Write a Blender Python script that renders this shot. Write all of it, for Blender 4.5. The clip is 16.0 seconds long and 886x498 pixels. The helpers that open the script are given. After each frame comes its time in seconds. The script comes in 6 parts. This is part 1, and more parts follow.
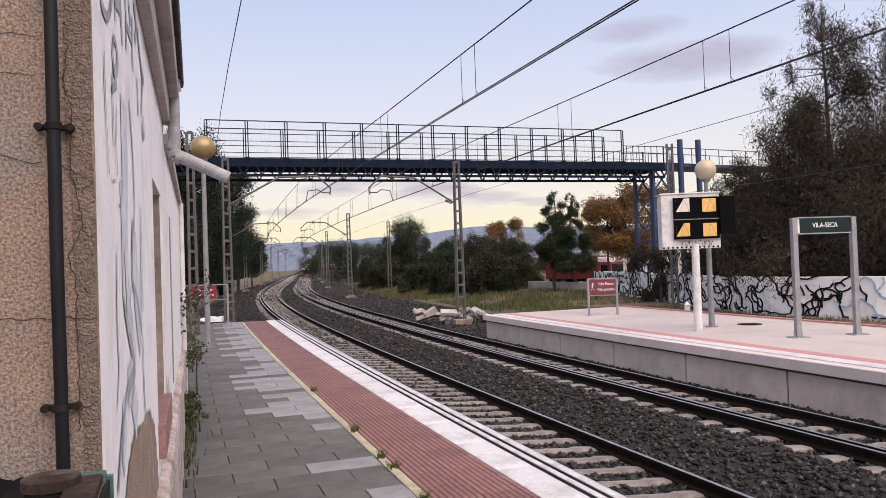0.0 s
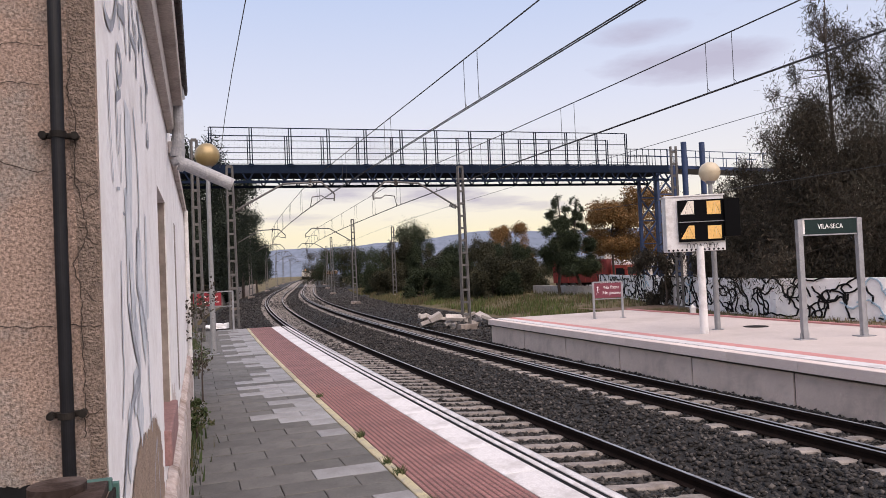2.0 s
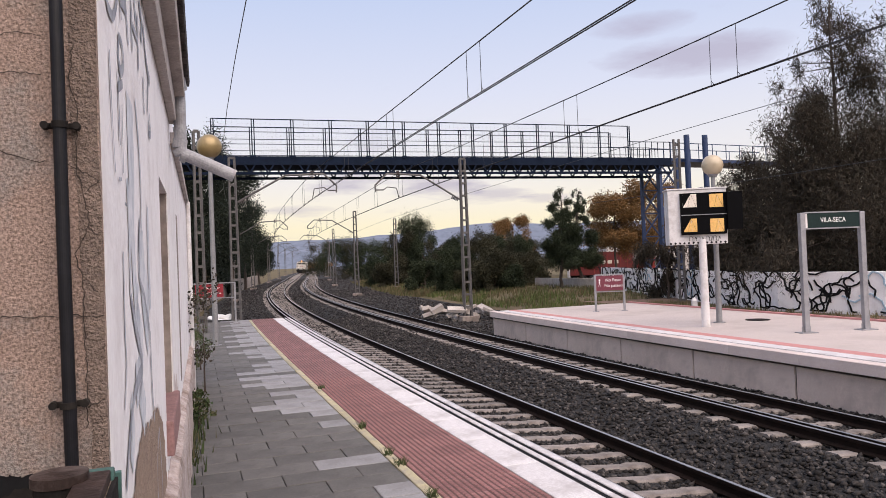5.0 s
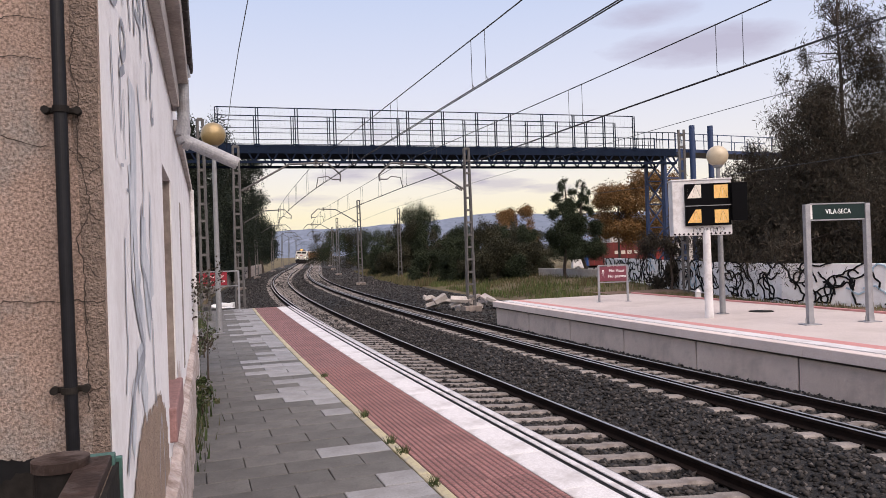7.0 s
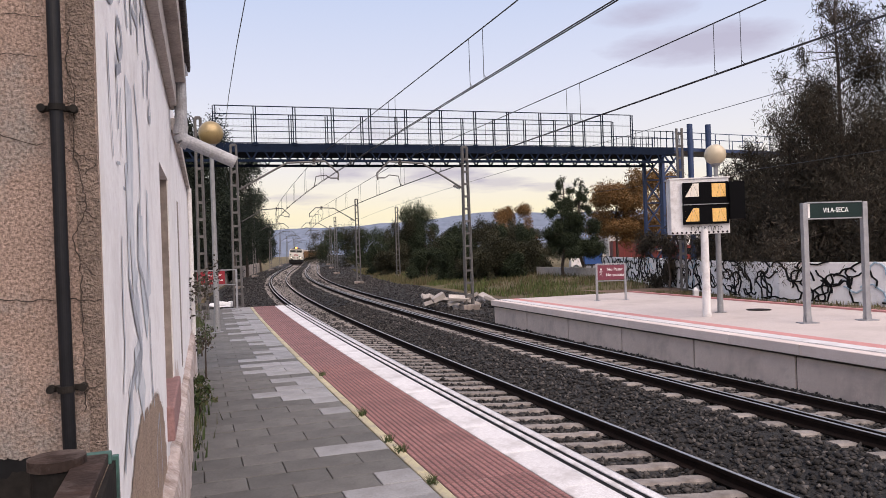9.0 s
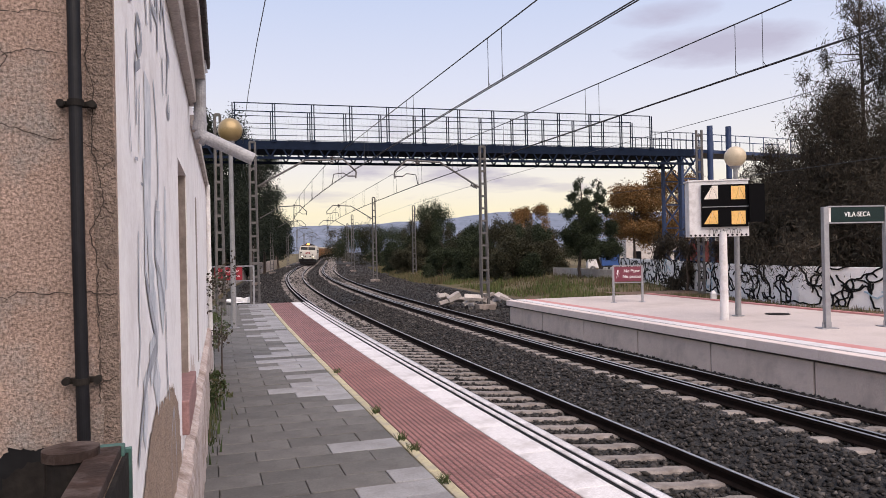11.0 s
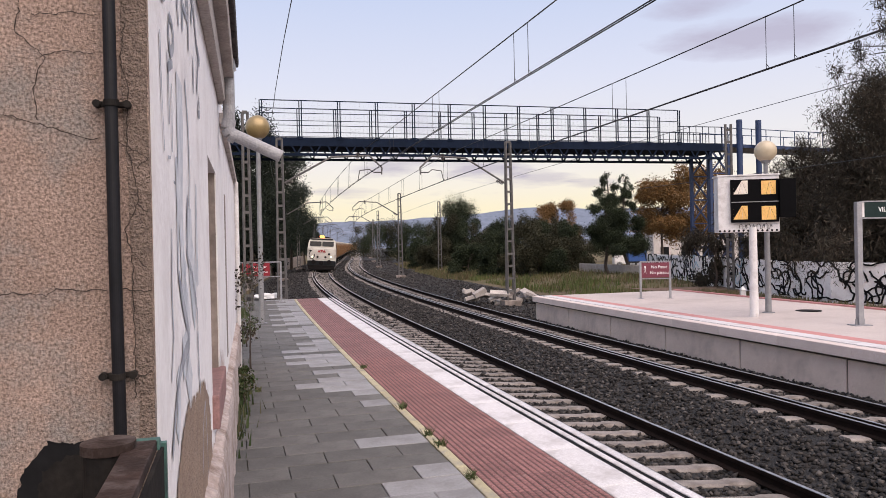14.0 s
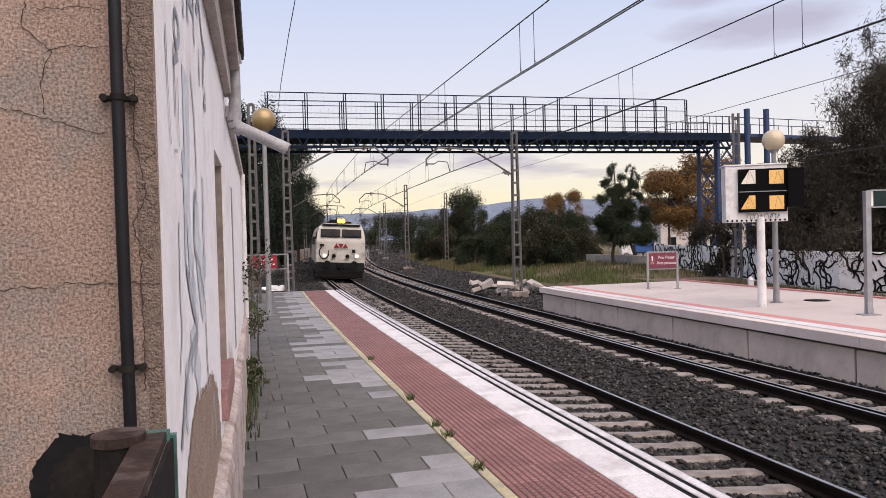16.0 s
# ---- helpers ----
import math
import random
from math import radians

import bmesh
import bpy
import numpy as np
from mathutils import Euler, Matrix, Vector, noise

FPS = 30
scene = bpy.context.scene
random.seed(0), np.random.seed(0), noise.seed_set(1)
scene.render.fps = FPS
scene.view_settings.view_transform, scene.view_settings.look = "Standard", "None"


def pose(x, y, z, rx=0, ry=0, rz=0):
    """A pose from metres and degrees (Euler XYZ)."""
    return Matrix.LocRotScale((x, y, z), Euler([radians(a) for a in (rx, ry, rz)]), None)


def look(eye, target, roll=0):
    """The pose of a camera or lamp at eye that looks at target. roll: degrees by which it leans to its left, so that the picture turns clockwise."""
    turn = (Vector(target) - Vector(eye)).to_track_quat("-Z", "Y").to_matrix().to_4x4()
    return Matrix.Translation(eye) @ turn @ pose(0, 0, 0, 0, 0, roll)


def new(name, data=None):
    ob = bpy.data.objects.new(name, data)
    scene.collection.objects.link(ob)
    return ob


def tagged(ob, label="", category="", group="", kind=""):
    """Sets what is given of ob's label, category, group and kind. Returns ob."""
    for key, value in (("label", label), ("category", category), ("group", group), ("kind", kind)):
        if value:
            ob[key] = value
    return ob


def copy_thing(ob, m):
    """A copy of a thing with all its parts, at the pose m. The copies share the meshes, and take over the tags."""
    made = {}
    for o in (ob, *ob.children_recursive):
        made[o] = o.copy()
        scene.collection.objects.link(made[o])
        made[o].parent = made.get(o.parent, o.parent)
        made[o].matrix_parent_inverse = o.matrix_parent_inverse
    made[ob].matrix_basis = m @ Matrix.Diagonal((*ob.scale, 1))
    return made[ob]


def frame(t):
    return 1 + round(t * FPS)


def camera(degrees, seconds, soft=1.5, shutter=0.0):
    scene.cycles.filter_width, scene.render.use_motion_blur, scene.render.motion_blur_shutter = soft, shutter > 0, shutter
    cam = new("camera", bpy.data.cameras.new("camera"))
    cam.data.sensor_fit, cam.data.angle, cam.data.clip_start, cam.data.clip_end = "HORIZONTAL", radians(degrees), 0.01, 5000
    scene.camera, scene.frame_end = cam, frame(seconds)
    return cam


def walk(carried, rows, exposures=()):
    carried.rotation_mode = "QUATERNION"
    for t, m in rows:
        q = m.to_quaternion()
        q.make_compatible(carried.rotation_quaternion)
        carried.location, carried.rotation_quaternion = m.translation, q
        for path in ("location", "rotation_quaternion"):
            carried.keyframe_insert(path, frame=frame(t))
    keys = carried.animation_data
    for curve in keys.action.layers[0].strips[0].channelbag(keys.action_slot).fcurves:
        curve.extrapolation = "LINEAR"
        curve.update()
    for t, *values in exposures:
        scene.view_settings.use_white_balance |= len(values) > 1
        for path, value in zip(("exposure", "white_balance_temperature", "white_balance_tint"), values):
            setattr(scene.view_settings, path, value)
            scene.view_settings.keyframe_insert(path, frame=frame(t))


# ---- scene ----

# ================= camera =================
cam = camera(62.2, 16.0, soft=0.8)
walk(cam, [
    (0.0, pose(-0.0033, 0.0019, 2.6928, 91.187, 1.963, -0.350)),
    (0.5, pose(-0.0034, 0.0006, 2.6913, 91.320, 2.143, -0.281)),
    (1.0, pose(-0.0023, -0.0031, 2.6935, 91.438, 2.255, -0.193)),
    (1.5, pose(0.0018, -0.0036, 2.6910, 91.554, 2.420, -0.083)),
    (2.0, pose(-0.0003, 0.0005, 2.6912, 91.583, 2.478, 0.018)),
    (2.5, pose(0.0011, -0.0011, 2.6905, 91.564, 2.484, 0.086)),
    (3.0, pose(-0.0008, 0.0009, 2.6901, 91.519, 2.417, 0.072)),
    (3.5, pose(0.0000, 0.0000, 2.6895, 91.455, 2.323, 0.059)),
    (4.0, pose(-0.0003, 0.0007, 2.6896, 91.342, 2.278, 0.062)),
    (6.5, pose(0.0046, 0.0066, 2.6863, 90.358, 2.154, 0.460)),
    (7.0, pose(0.0058, 0.0106, 2.6824, 90.199, 1.943, 0.452)),
    (7.5, pose(0.0056, 0.0091, 2.6841, 90.099, 1.789, 0.401)),
    (8.0, pose(0.0087, 0.0114, 2.6834, 90.031, 1.803, 0.328)),
    (8.5, pose(0.0097, 0.0151, 2.6802, 90.033, 1.907, 0.302)),
    (9.0, pose(0.0084, 0.0124, 2.6813, 90.093, 1.953, 0.302)),
    (11.5, pose(0.0209, 0.0118, 2.6802, 90.063, 1.062, 2.128)),
    (12.0, pose(0.0118, 0.0107, 2.6829, 90.152, 1.121, 2.646)),
    (12.5, pose(0.0150, 0.0048, 2.6849, 90.228, 1.204, 3.039)),
    (13.0, pose(0.0111, 0.0033, 2.6854, 90.172, 1.247, 3.260)),
    (13.5, pose(0.0108, -0.0005, 2.6852, 90.015, 1.261, 3.438)),
    (14.0, pose(0.0085, 0.0057, 2.6849, 89.782, 1.214, 3.576)),
    (14.5, pose(0.0044, 0.0071, 2.6822, 89.577, 1.253, 3.704)),
    (15.0, pose(0.0043, 0.0053, 2.6829, 89.396, 1.301, 3.847)),
    (15.5, pose(0.0048, 0.0021, 2.6833, 89.262, 1.437, 3.980)),
    (16.0, pose(0.0098, 0.0022, 2.6857, 89.129, 1.530, 4.096)),
])

# ================= world, soft fill lamp ======
# sky angles follow the fill lamp behind the camera, not the low sunset
SUN_EL, SUN_AZ = radians(52), radians(146)


def build_world():
    w = bpy.data.worlds.new("world")
    scene.world = w
    w.use_nodes = True
    nt = w.node_tree
    N, L = nt.nodes, nt.links
    N.clear()
    out = N.new("ShaderNodeOutputWorld")
    bg = N.new("ShaderNodeBackground")
    bg.inputs[1].default_value = 1.16
    sky = N.new("ShaderNodeTexSky")
    sky.sky_type = "NISHITA"
    sky.sun_disc = False
    sky.sun_elevation = SUN_EL
    sky.sun_rotation = SUN_AZ
    sky.dust_density = 2.0
    sm = N.new("ShaderNodeMix")
    sm.data_type = "RGBA"
    sm.blend_type = "MULTIPLY"
    sm.inputs[0].default_value = 1.0
    sm.inputs[7].default_value = (0.1, 0.1, 0.1, 1)
    L.new(sky.outputs[0], sm.inputs[6])
    tc = N.new("ShaderNodeTexCoord")
    sep = N.new("ShaderNodeSeparateXYZ")
    L.new(tc.outputs["Generated"], sep.inputs[0])
    ramp = N.new("ShaderNodeValToRGB")
    el = ramp.color_ramp.elements
    el[0].position, el[0].color = 0.0, (0.80, 0.72, 0.58, 1)
    el[1].position, el[1].color = 1.0, (0.36, 0.45, 0.68, 1)
    for p, c in ((0.05, (0.90, 0.80, 0.58, 1)), (0.08, (0.86, 0.79, 0.68, 1)), (0.125, (0.79, 0.76, 0.77, 1)), (0.22, (0.67, 0.69, 0.82, 1)), (0.36, (0.50, 0.58, 0.80, 1))):
        e = el.new(p)
        e.color = c
    L.new(sep.outputs[2], ramp.inputs[0])
    # clouds on a plane far above: direction over height
    addz = N.new("ShaderNodeMath")
    addz.operation = "ADD"
    addz.inputs[1].default_value = 0.10
    L.new(sep.outputs[2], addz.inputs[0])
    dvx = N.new("ShaderNodeMath")
    dvx.operation = "DIVIDE"
    dvy = N.new("ShaderNodeMath")
    dvy.operation = "DIVIDE"
    L.new(sep.outputs[0], dvx.inputs[0])
    L.new(addz.outputs[0], dvx.inputs[1])
    L.new(sep.outputs[1], dvy.inputs[0])
    L.new(addz.outputs[0], dvy.inputs[1])
    cmb = N.new("ShaderNodeCombineXYZ")
    L.new(dvx.outputs[0], cmb.inputs[0])
    L.new(dvy.outputs[0], cmb.inputs[1])
    noi = N.new("ShaderNodeTexNoise")
    noi.inputs["Scale"].default_value = 1.6
    noi.inputs["Detail"].default_value = 8
    noi.inputs["Roughness"].default_value = 0.6
    L.new(cmb.outputs[0], noi.inputs["Vector"])

    def calc(op, a, b):
        m = N.new("ShaderNodeMath")
        m.operation = op
        for i, v in enumerate((a, b)):
            if isinstance(v, (int, float)):
                m.inputs[i].default_value = v
            elif v is not None:
                L.new(v, m.inputs[i])
        return m.outputs[0]

    az = calc("ARCTAN2", sep.outputs[0], sep.outputs[1])
    elv = calc("ARCSINE", sep.outputs[2], None)
    wob = calc("MULTIPLY", calc("SUBTRACT", noi.outputs[0], 0.5), 3.4)
    total = calc("MULTIPLY", calc("MAXIMUM", calc("SUBTRACT", noi.outputs[0], 0.60), 0.0), 1.6)
    # cloud banks: azimuth, elevation, half width, half height (degrees), density
    for ca, ce, cw, ch, cs in ((15.0, 16.8, 4.5, 1.0, 0.75), (19.5, 14.2, 7.0, 1.5, 0.8), (28.0, 18.5, 5.0, 1.2, 0.7), (-5.0, 9.6, 2.4, 1.3, 0.35), (-7.5, 6.4, 3.6, 1.0, 0.8), (-1.0, 5.7, 4.2, 1.1, 0.8), (4.0, 5.0, 3.2, 0.7, 0.6), (-11.0, 4.3, 3.0, 0.5, 0.5), (8.0, 4.6, 2.4, 0.4, 0.45), (-40.0, 14.0, 14.0, 3.0, 0.7), (60.0, 20.0, 18.0, 4.0, 0.7), (11.0, 6.6, 4.5, 0.6, 0.3)):
        dx = calc("DIVIDE", calc("SUBTRACT", az, radians(ca)), radians(cw))
        dy = calc("DIVIDE", calc("SUBTRACT", elv, radians(ce)), radians(ch))
        rr = calc("ADD", calc("MULTIPLY", dx, dx), calc("MULTIPLY", dy, dy))
        den = calc("MAXIMUM", calc("ADD", calc("SUBTRACT", 1.0, rr), wob), 0.0)
        total = calc("ADD", total, calc("MULTIPLY", calc("MINIMUM", den, 1.0), cs))
    cr = N.new("ShaderNodeValToRGB")
    cr.color_ramp.elements[0].position, cr.color_ramp.elements[0].color = 0.0, (0, 0, 0, 1)
    cr.color_ramp.elements[1].position, cr.color_ramp.elements[1].color = 1.0, (0.85, 0.85, 0.85, 1)
    L.new(total, cr.inputs[0])
    mix = N.new("ShaderNodeMix")
    mix.data_type = "RGBA"
    mix.inputs[7].default_value = (0.42, 0.37, 0.48, 1)
    L.new(cr.outputs[0], mix.inputs[0])
    L.new(ramp.outputs[0], mix.inputs[6])
    mm = N.new("ShaderNodeMix")
    mm.data_type = "RGBA"
    mm.inputs[0].default_value = 0.93
    L.new(sm.outputs[2], mm.inputs[6])
    L.new(mix.outputs[2], mm.inputs[7])
    L.new(mm.outputs[2], bg.inputs[0])
    L.new(bg.outputs[0], out.inputs[0])


build_world()
# very wide lamp added behind the camera to brighten surfaces; no sun stands there
fill_data = bpy.data.lights.new("soft_fill", "SUN")
fill_data.energy, fill_data.angle, fill_data.color = 4.7, radians(75), (1.0, 0.82, 0.70)
soft_fill = new("soft_fill", fill_data)
soft_fill.matrix_world = look((28, -42, 66), (0, 0, 0))
scene.view_settings.exposure = 0.0


# ================= materials =================
def mat(name, c1, c2=None, rough=0.8, metal=0.0, scale=3.0, fine=40.0, bump=0.3, dist=0.01, stain=None, stain_scale=0.6, emit=0.0, rand=0.0, spec=None):
    """Two-scale procedural surface in object metres."""
    m = bpy.data.materials.new(name)
    m.use_nodes = True
    N, L = m.node_tree.nodes, m.node_tree.links
    b = N["Principled BSDF"]
    b.inputs["Roughness"].default_value = rough
    b.inputs["Metallic"].default_value = metal
    if spec is not None:
        b.inputs["Specular IOR Level"].default_value = spec
    c2 = c2 or tuple(v * 0.75 for v in c1)
    tc = N.new("ShaderNodeTexCoord")
    n1 = N.new("ShaderNodeTexNoise")
    n1.inputs["Scale"].default_value = scale
    n1.inputs["Detail"].default_value = 6
    n1.inputs["Roughness"].default_value = 0.6
    n2 = N.new("ShaderNodeTexNoise")
    n2.inputs["Scale"].default_value = fine
    n2.inputs["Detail"].default_value = 3
    L.new(tc.outputs["Object"], n1.inputs["Vector"])
    L.new(tc.outputs["Object"], n2.inputs["Vector"])
    r = N.new("ShaderNodeValToRGB")
    r.color_ramp.elements[0].position, r.color_ramp.elements[1].position = 0.32, 0.68
    r.color_ramp.elements[0].color, r.color_ramp.elements[1].color = (*c1, 1), (*c2, 1)
    L.new(n1.outputs[0], r.inputs[0])
    mx = N.new("ShaderNodeMix")
    mx.data_type, mx.blend_type = "RGBA", "OVERLAY"
    mx.inputs[0].default_value = 0.45
    L.new(r.outputs[0], mx.inputs[6])
    L.new(n2.outputs[0], mx.inputs[7])
    col = mx.outputs[2]
    if stain:
        n3 = N.new("ShaderNodeTexNoise")
        n3.inputs["Scale"].default_value = stain_scale
        n3.inputs["Detail"].default_value = 8
        n3.inputs["Roughness"].default_value = 0.7
        L.new(tc.outputs["Object"], n3.inputs["Vector"])
        r3 = N.new("ShaderNodeValToRGB")
        r3.color_ramp.elements[0].position, r3.color_ramp.elements[1].position = 0.5, 0.66
        L.new(n3.outputs[0], r3.inputs[0])
        m3 = N.new("ShaderNodeMix")
        m3.data_type = "RGBA"
        m3.inputs[7].default_value = (*stain, 1)
        L.new(r3.outputs[0], m3.inputs[0])
        L.new(col, m3.inputs[6])
        col = m3.outputs[2]
    if rand:
        oi = N.new("ShaderNodeObjectInfo")
        mr = N.new("ShaderNodeMapRange")
        mr.inputs[3].default_value, mr.inputs[4].default_value = 1 - rand, 1 + rand
        L.new(oi.outputs["Random"], mr.inputs[0])
        hv = N.new("ShaderNodeHueSaturation")
        L.new(mr.outputs[0], hv.inputs["Value"])
        L.new(col, hv.inputs["Color"])
        col = hv.outputs[0]
    L.new(col, b.inputs["Base Color"])
    if bump:
        bp = N.new("ShaderNodeBump")
        bp.inputs["Strength"].default_value = bump
        bp.inputs["Distance"].default_value = dist
        L.new(n2.outputs[0], bp.inputs["Height"])
        L.new(bp.outputs[0], b.inputs["Normal"])
    if emit:
        b.inputs["Emission Color"].default_value = (*c1, 1)
        b.inputs["Emission Strength"].default_value = emit
    return m


def island_mat(name, colours, rough=0.85, trans=0.0):
    """Colour picked piece by piece for joined small pieces (stones, leaves)."""
    m = bpy.data.materials.new(name)
    m.use_nodes = True
    N, L = m.node_tree.nodes, m.node_tree.links
    b = N["Principled BSDF"]
    b.inputs["Roughness"].default_value = rough
    b.inputs["Specular IOR Level"].default_value = 0.25
    g = N.new("ShaderNodeNewGeometry")
    r = N.new("ShaderNodeValToRGB")
    el = r.color_ramp.elements
    el[0].color, el[1].color = (*colours[0], 1), (*colours[-1], 1)
    for i, c in enumerate(colours[1:-1], 1):
        e = el.new(i / (len(colours) - 1))
        e.color = (*c, 1)
    L.new(g.outputs["Random Per Island"], r.inputs[0])
    L.new(r.outputs[0], b.inputs["Base Color"])
    return m


M = {}
M["ground"] = mat("dry_ground", (0.17, 0.128, 0.088), (0.085, 0.082, 0.042), 0.95, scale=0.9, fine=14, bump=0.6, dist=0.05, spec=0.08)
M["dirt"] = mat("brown_dirt", (0.16, 0.10, 0.07), (0.10, 0.065, 0.045), 0.95, scale=1.2, fine=25, bump=0.6, dist=0.03)
M["ballast"] = mat("ballast_bed", (0.022, 0.02, 0.02), (0.012, 0.011, 0.011), 0.95, scale=9, fine=30, bump=1.0, dist=0.05)
M["stone"] = island_mat("ballast_stone", [(0.008, 0.007, 0.007), (0.025, 0.023, 0.022), (0.055, 0.05, 0.048), (0.013, 0.011, 0.011), (0.12, 0.108, 0.102)], 0.9)
M["rail_side"] = mat("rusty_rail", (0.018, 0.011, 0.009), (0.010, 0.007, 0.006), 0.9, 0.0, scale=6, fine=60, bump=0.2, spec=0.1)
M["rail_top"] = mat("worn_rail_head", (0.55, 0.53, 0.52), (0.42, 0.40, 0.39), 0.42, 0.9, scale=4, fine=80, bump=0.05)
M["sleeper"] = mat("sleeper_concrete", (0.25, 0.222, 0.206), (0.17, 0.148, 0.137), 0.9, scale=4, fine=60, bump=0.3, rand=0.18, stain=(0.14, 0.118, 0.105), stain_scale=3)
M["slab_dark"] = mat("grey_paving", (0.118, 0.112, 0.106), (0.076, 0.072, 0.069), 0.85, scale=2.5, fine=70, bump=0.4, dist=0.004, rand=0.16, stain=(0.066, 0.062, 0.057), stain_scale=1.3)
M["slab_light"] = mat("new_grey_paving", (0.265, 0.262, 0.27), (0.20, 0.197, 0.203), 0.8, scale=2.0, fine=70, bump=0.2, dist=0.003, rand=0.12, stain=(0.18, 0.17, 0.17), stain_scale=2.2)
M["joint"] = mat("paving_joint", (0.06, 0.058, 0.052), (0.04, 0.04, 0.035), 0.95, scale=5, fine=80)
M["yellow"] = mat("worn_yellow_kerb", (0.42, 0.37, 0.23), (0.32, 0.285, 0.2), 0.85, scale=7, fine=60, bump=0.3, dist=0.004, stain=(0.26, 0.24, 0.2), stain_scale=5, rand=0.1)
M["red"] = mat("red_tactile_tile", (0.25, 0.122, 0.118), (0.165, 0.08, 0.078), 0.85, scale=3, fine=60, bump=0.3, dist=0.004, rand=0.14, stain=(0.29, 0.205, 0.195), stain_scale=1.1)
M["red_gap"] = mat("dark_tile_gap", (0.085, 0.042, 0.04), (0.06, 0.032, 0.03), 0.9, scale=5, fine=60)
M["coping"] = mat("white_coping", (0.60, 0.58, 0.585), (0.52, 0.50, 0.51), 0.75, scale=1.5, fine=60, bump=0.15, dist=0.003, stain=(0.42, 0.395, 0.395), stain_scale=2.5, rand=0.05)
M["conc"] = mat("platform_concrete", (0.66, 0.545, 0.48), (0.57, 0.47, 0.415), 0.85, scale=1.2, fine=50, bump=0.2, dist=0.004, stain=(0.46, 0.38, 0.335), stain_scale=1.5, rand=0.05)
M["conc_pink"] = mat("pinkish_coping", (0.66, 0.56, 0.53), (0.58, 0.49, 0.46), 0.8, scale=1.5, fine=60, bump=0.15, dist=0.003, rand=0.05)
M["pave_op"] = mat("pale_platform_paving", (0.50, 0.435, 0.41), (0.44, 0.38, 0.36), 0.85, scale=0.8, fine=60, bump=0.15, dist=0.003, stain=(0.40, 0.345, 0.32), stain_scale=0.5)
M["red_op"] = mat("pink_warning_strip", (0.50, 0.23, 0.22), (0.42, 0.19, 0.18), 0.85, scale=2, fine=60, bump=0.2, dist=0.004)
# dark colour for the edge lines and for painted shade behind the panels
M["shadowgap"] = mat("dark_line_and_gap_shade", (0.08, 0.065, 0.055), (0.06, 0.05, 0.045), 0.9)


def stucco_mat():
    """Coarse pebbled render: fine grain, pits with their shade put into the colour, broad damp mottling."""
    m = mat("rough_stucco", (0.44, 0.322, 0.268), (0.32, 0.23, 0.188), 0.95, scale=2.6, fine=150, bump=0.0, stain=(0.30, 0.262, 0.24), stain_scale=3.4)
    N, L = m.node_tree.nodes, m.node_tree.links
    b = N["Principled BSDF"]
    src = b.inputs["Base Color"].links[0].from_socket
    tc = N.new("ShaderNodeTexCoord")
    # noise darkens hollows and lifts high grain in colour, as relief shading would
    pit_shade = N.new("ShaderNodeTexNoise")
    pit_shade.inputs["Scale"].default_value, pit_shade.inputs["Detail"].default_value = 120, 4
    L.new(tc.outputs["Object"], pit_shade.inputs["Vector"])
    r = N.new("ShaderNodeValToRGB")
    r.color_ramp.elements[0].position, r.color_ramp.elements[0].color = 0.33, (0.30, 0.27, 0.25, 1)
    r.color_ramp.elements[1].position, r.color_ramp.elements[1].color = 0.60, (1.25, 1.25, 1.25, 1)
    L.new(pit_shade.outputs[0], r.inputs[0])
    mul = N.new("ShaderNodeMix")
    mul.data_type, mul.blend_type = "RGBA", "MULTIPLY"
    mul.inputs[0].default_value = 0.75
    L.new(src, mul.inputs[6])
    L.new(r.outputs[0], mul.inputs[7])
    L.new(mul.outputs[2], b.inputs["Base Color"])
    grain = N.new("ShaderNodeTexNoise")
    grain.inputs["Scale"].default_value, grain.inputs["Detail"].default_value, grain.inputs["Roughness"].default_value = 110, 5, 0.7
    L.new(tc.outputs["Object"], grain.inputs["Vector"])
    bp = N.new("ShaderNodeBump")
    bp.inputs["Strength"].default_value, bp.inputs["Distance"].default_value = 1.0, 0.012
    L.new(grain.outputs[0], bp.inputs["Height"])
    L.new(bp.outputs[0], b.inputs["Normal"])
    return m


M["stucco"] = stucco_mat()
M["corner_band"] = mat("weathered_corner_render", (0.25, 0.188, 0.155), (0.13, 0.096, 0.08), 0.95, scale=60, fine=140, bump=1.0, dist=0.02, stain=(0.27, 0.20, 0.165), stain_scale=7)
M["crack"] = mat("crack_shadow", (0.05, 0.036, 0.03), (0.035, 0.026, 0.022), 0.95, bump=0)
M["white_wall"] = mat("flaking_white_paint", (0.86, 0.83, 0.83), (0.80, 0.77, 0.775), 0.85, scale=1.6, fine=30, bump=0.4, dist=0.008, stain=(0.70, 0.66, 0.655), stain_scale=2.2)
M["plinth"] = mat("worn_plinth", (0.50, 0.43, 0.41), (0.36, 0.29, 0.26), 0.95, scale=4, fine=30, bump=0.8, dist=0.02, stain=(0.22, 0.16, 0.13), stain_scale=3)
M["cornice"] = mat("grimy_cornice_paint", (0.50, 0.45, 0.42), (0.38, 0.335, 0.31), 0.9, scale=2.5, fine=40, bump=0.4, stain=(0.27, 0.23, 0.21), stain_scale=2)
M["sill"] = mat("dusty_red_sill", (0.30, 0.17, 0.16), (0.23, 0.125, 0.12), 0.9, scale=5, fine=40, bump=0.5)
M["bare"] = mat("bare_render", (0.33, 0.24, 0.18), (0.24, 0.17, 0.13), 0.95, scale=5, fine=45, bump=0.9, dist=0.02)
M["paint_blue"] = mat("faded_blue_spray", (0.46, 0.49, 0.54), (0.68, 0.68, 0.71), 0.85, scale=6, fine=20, bump=0.1)
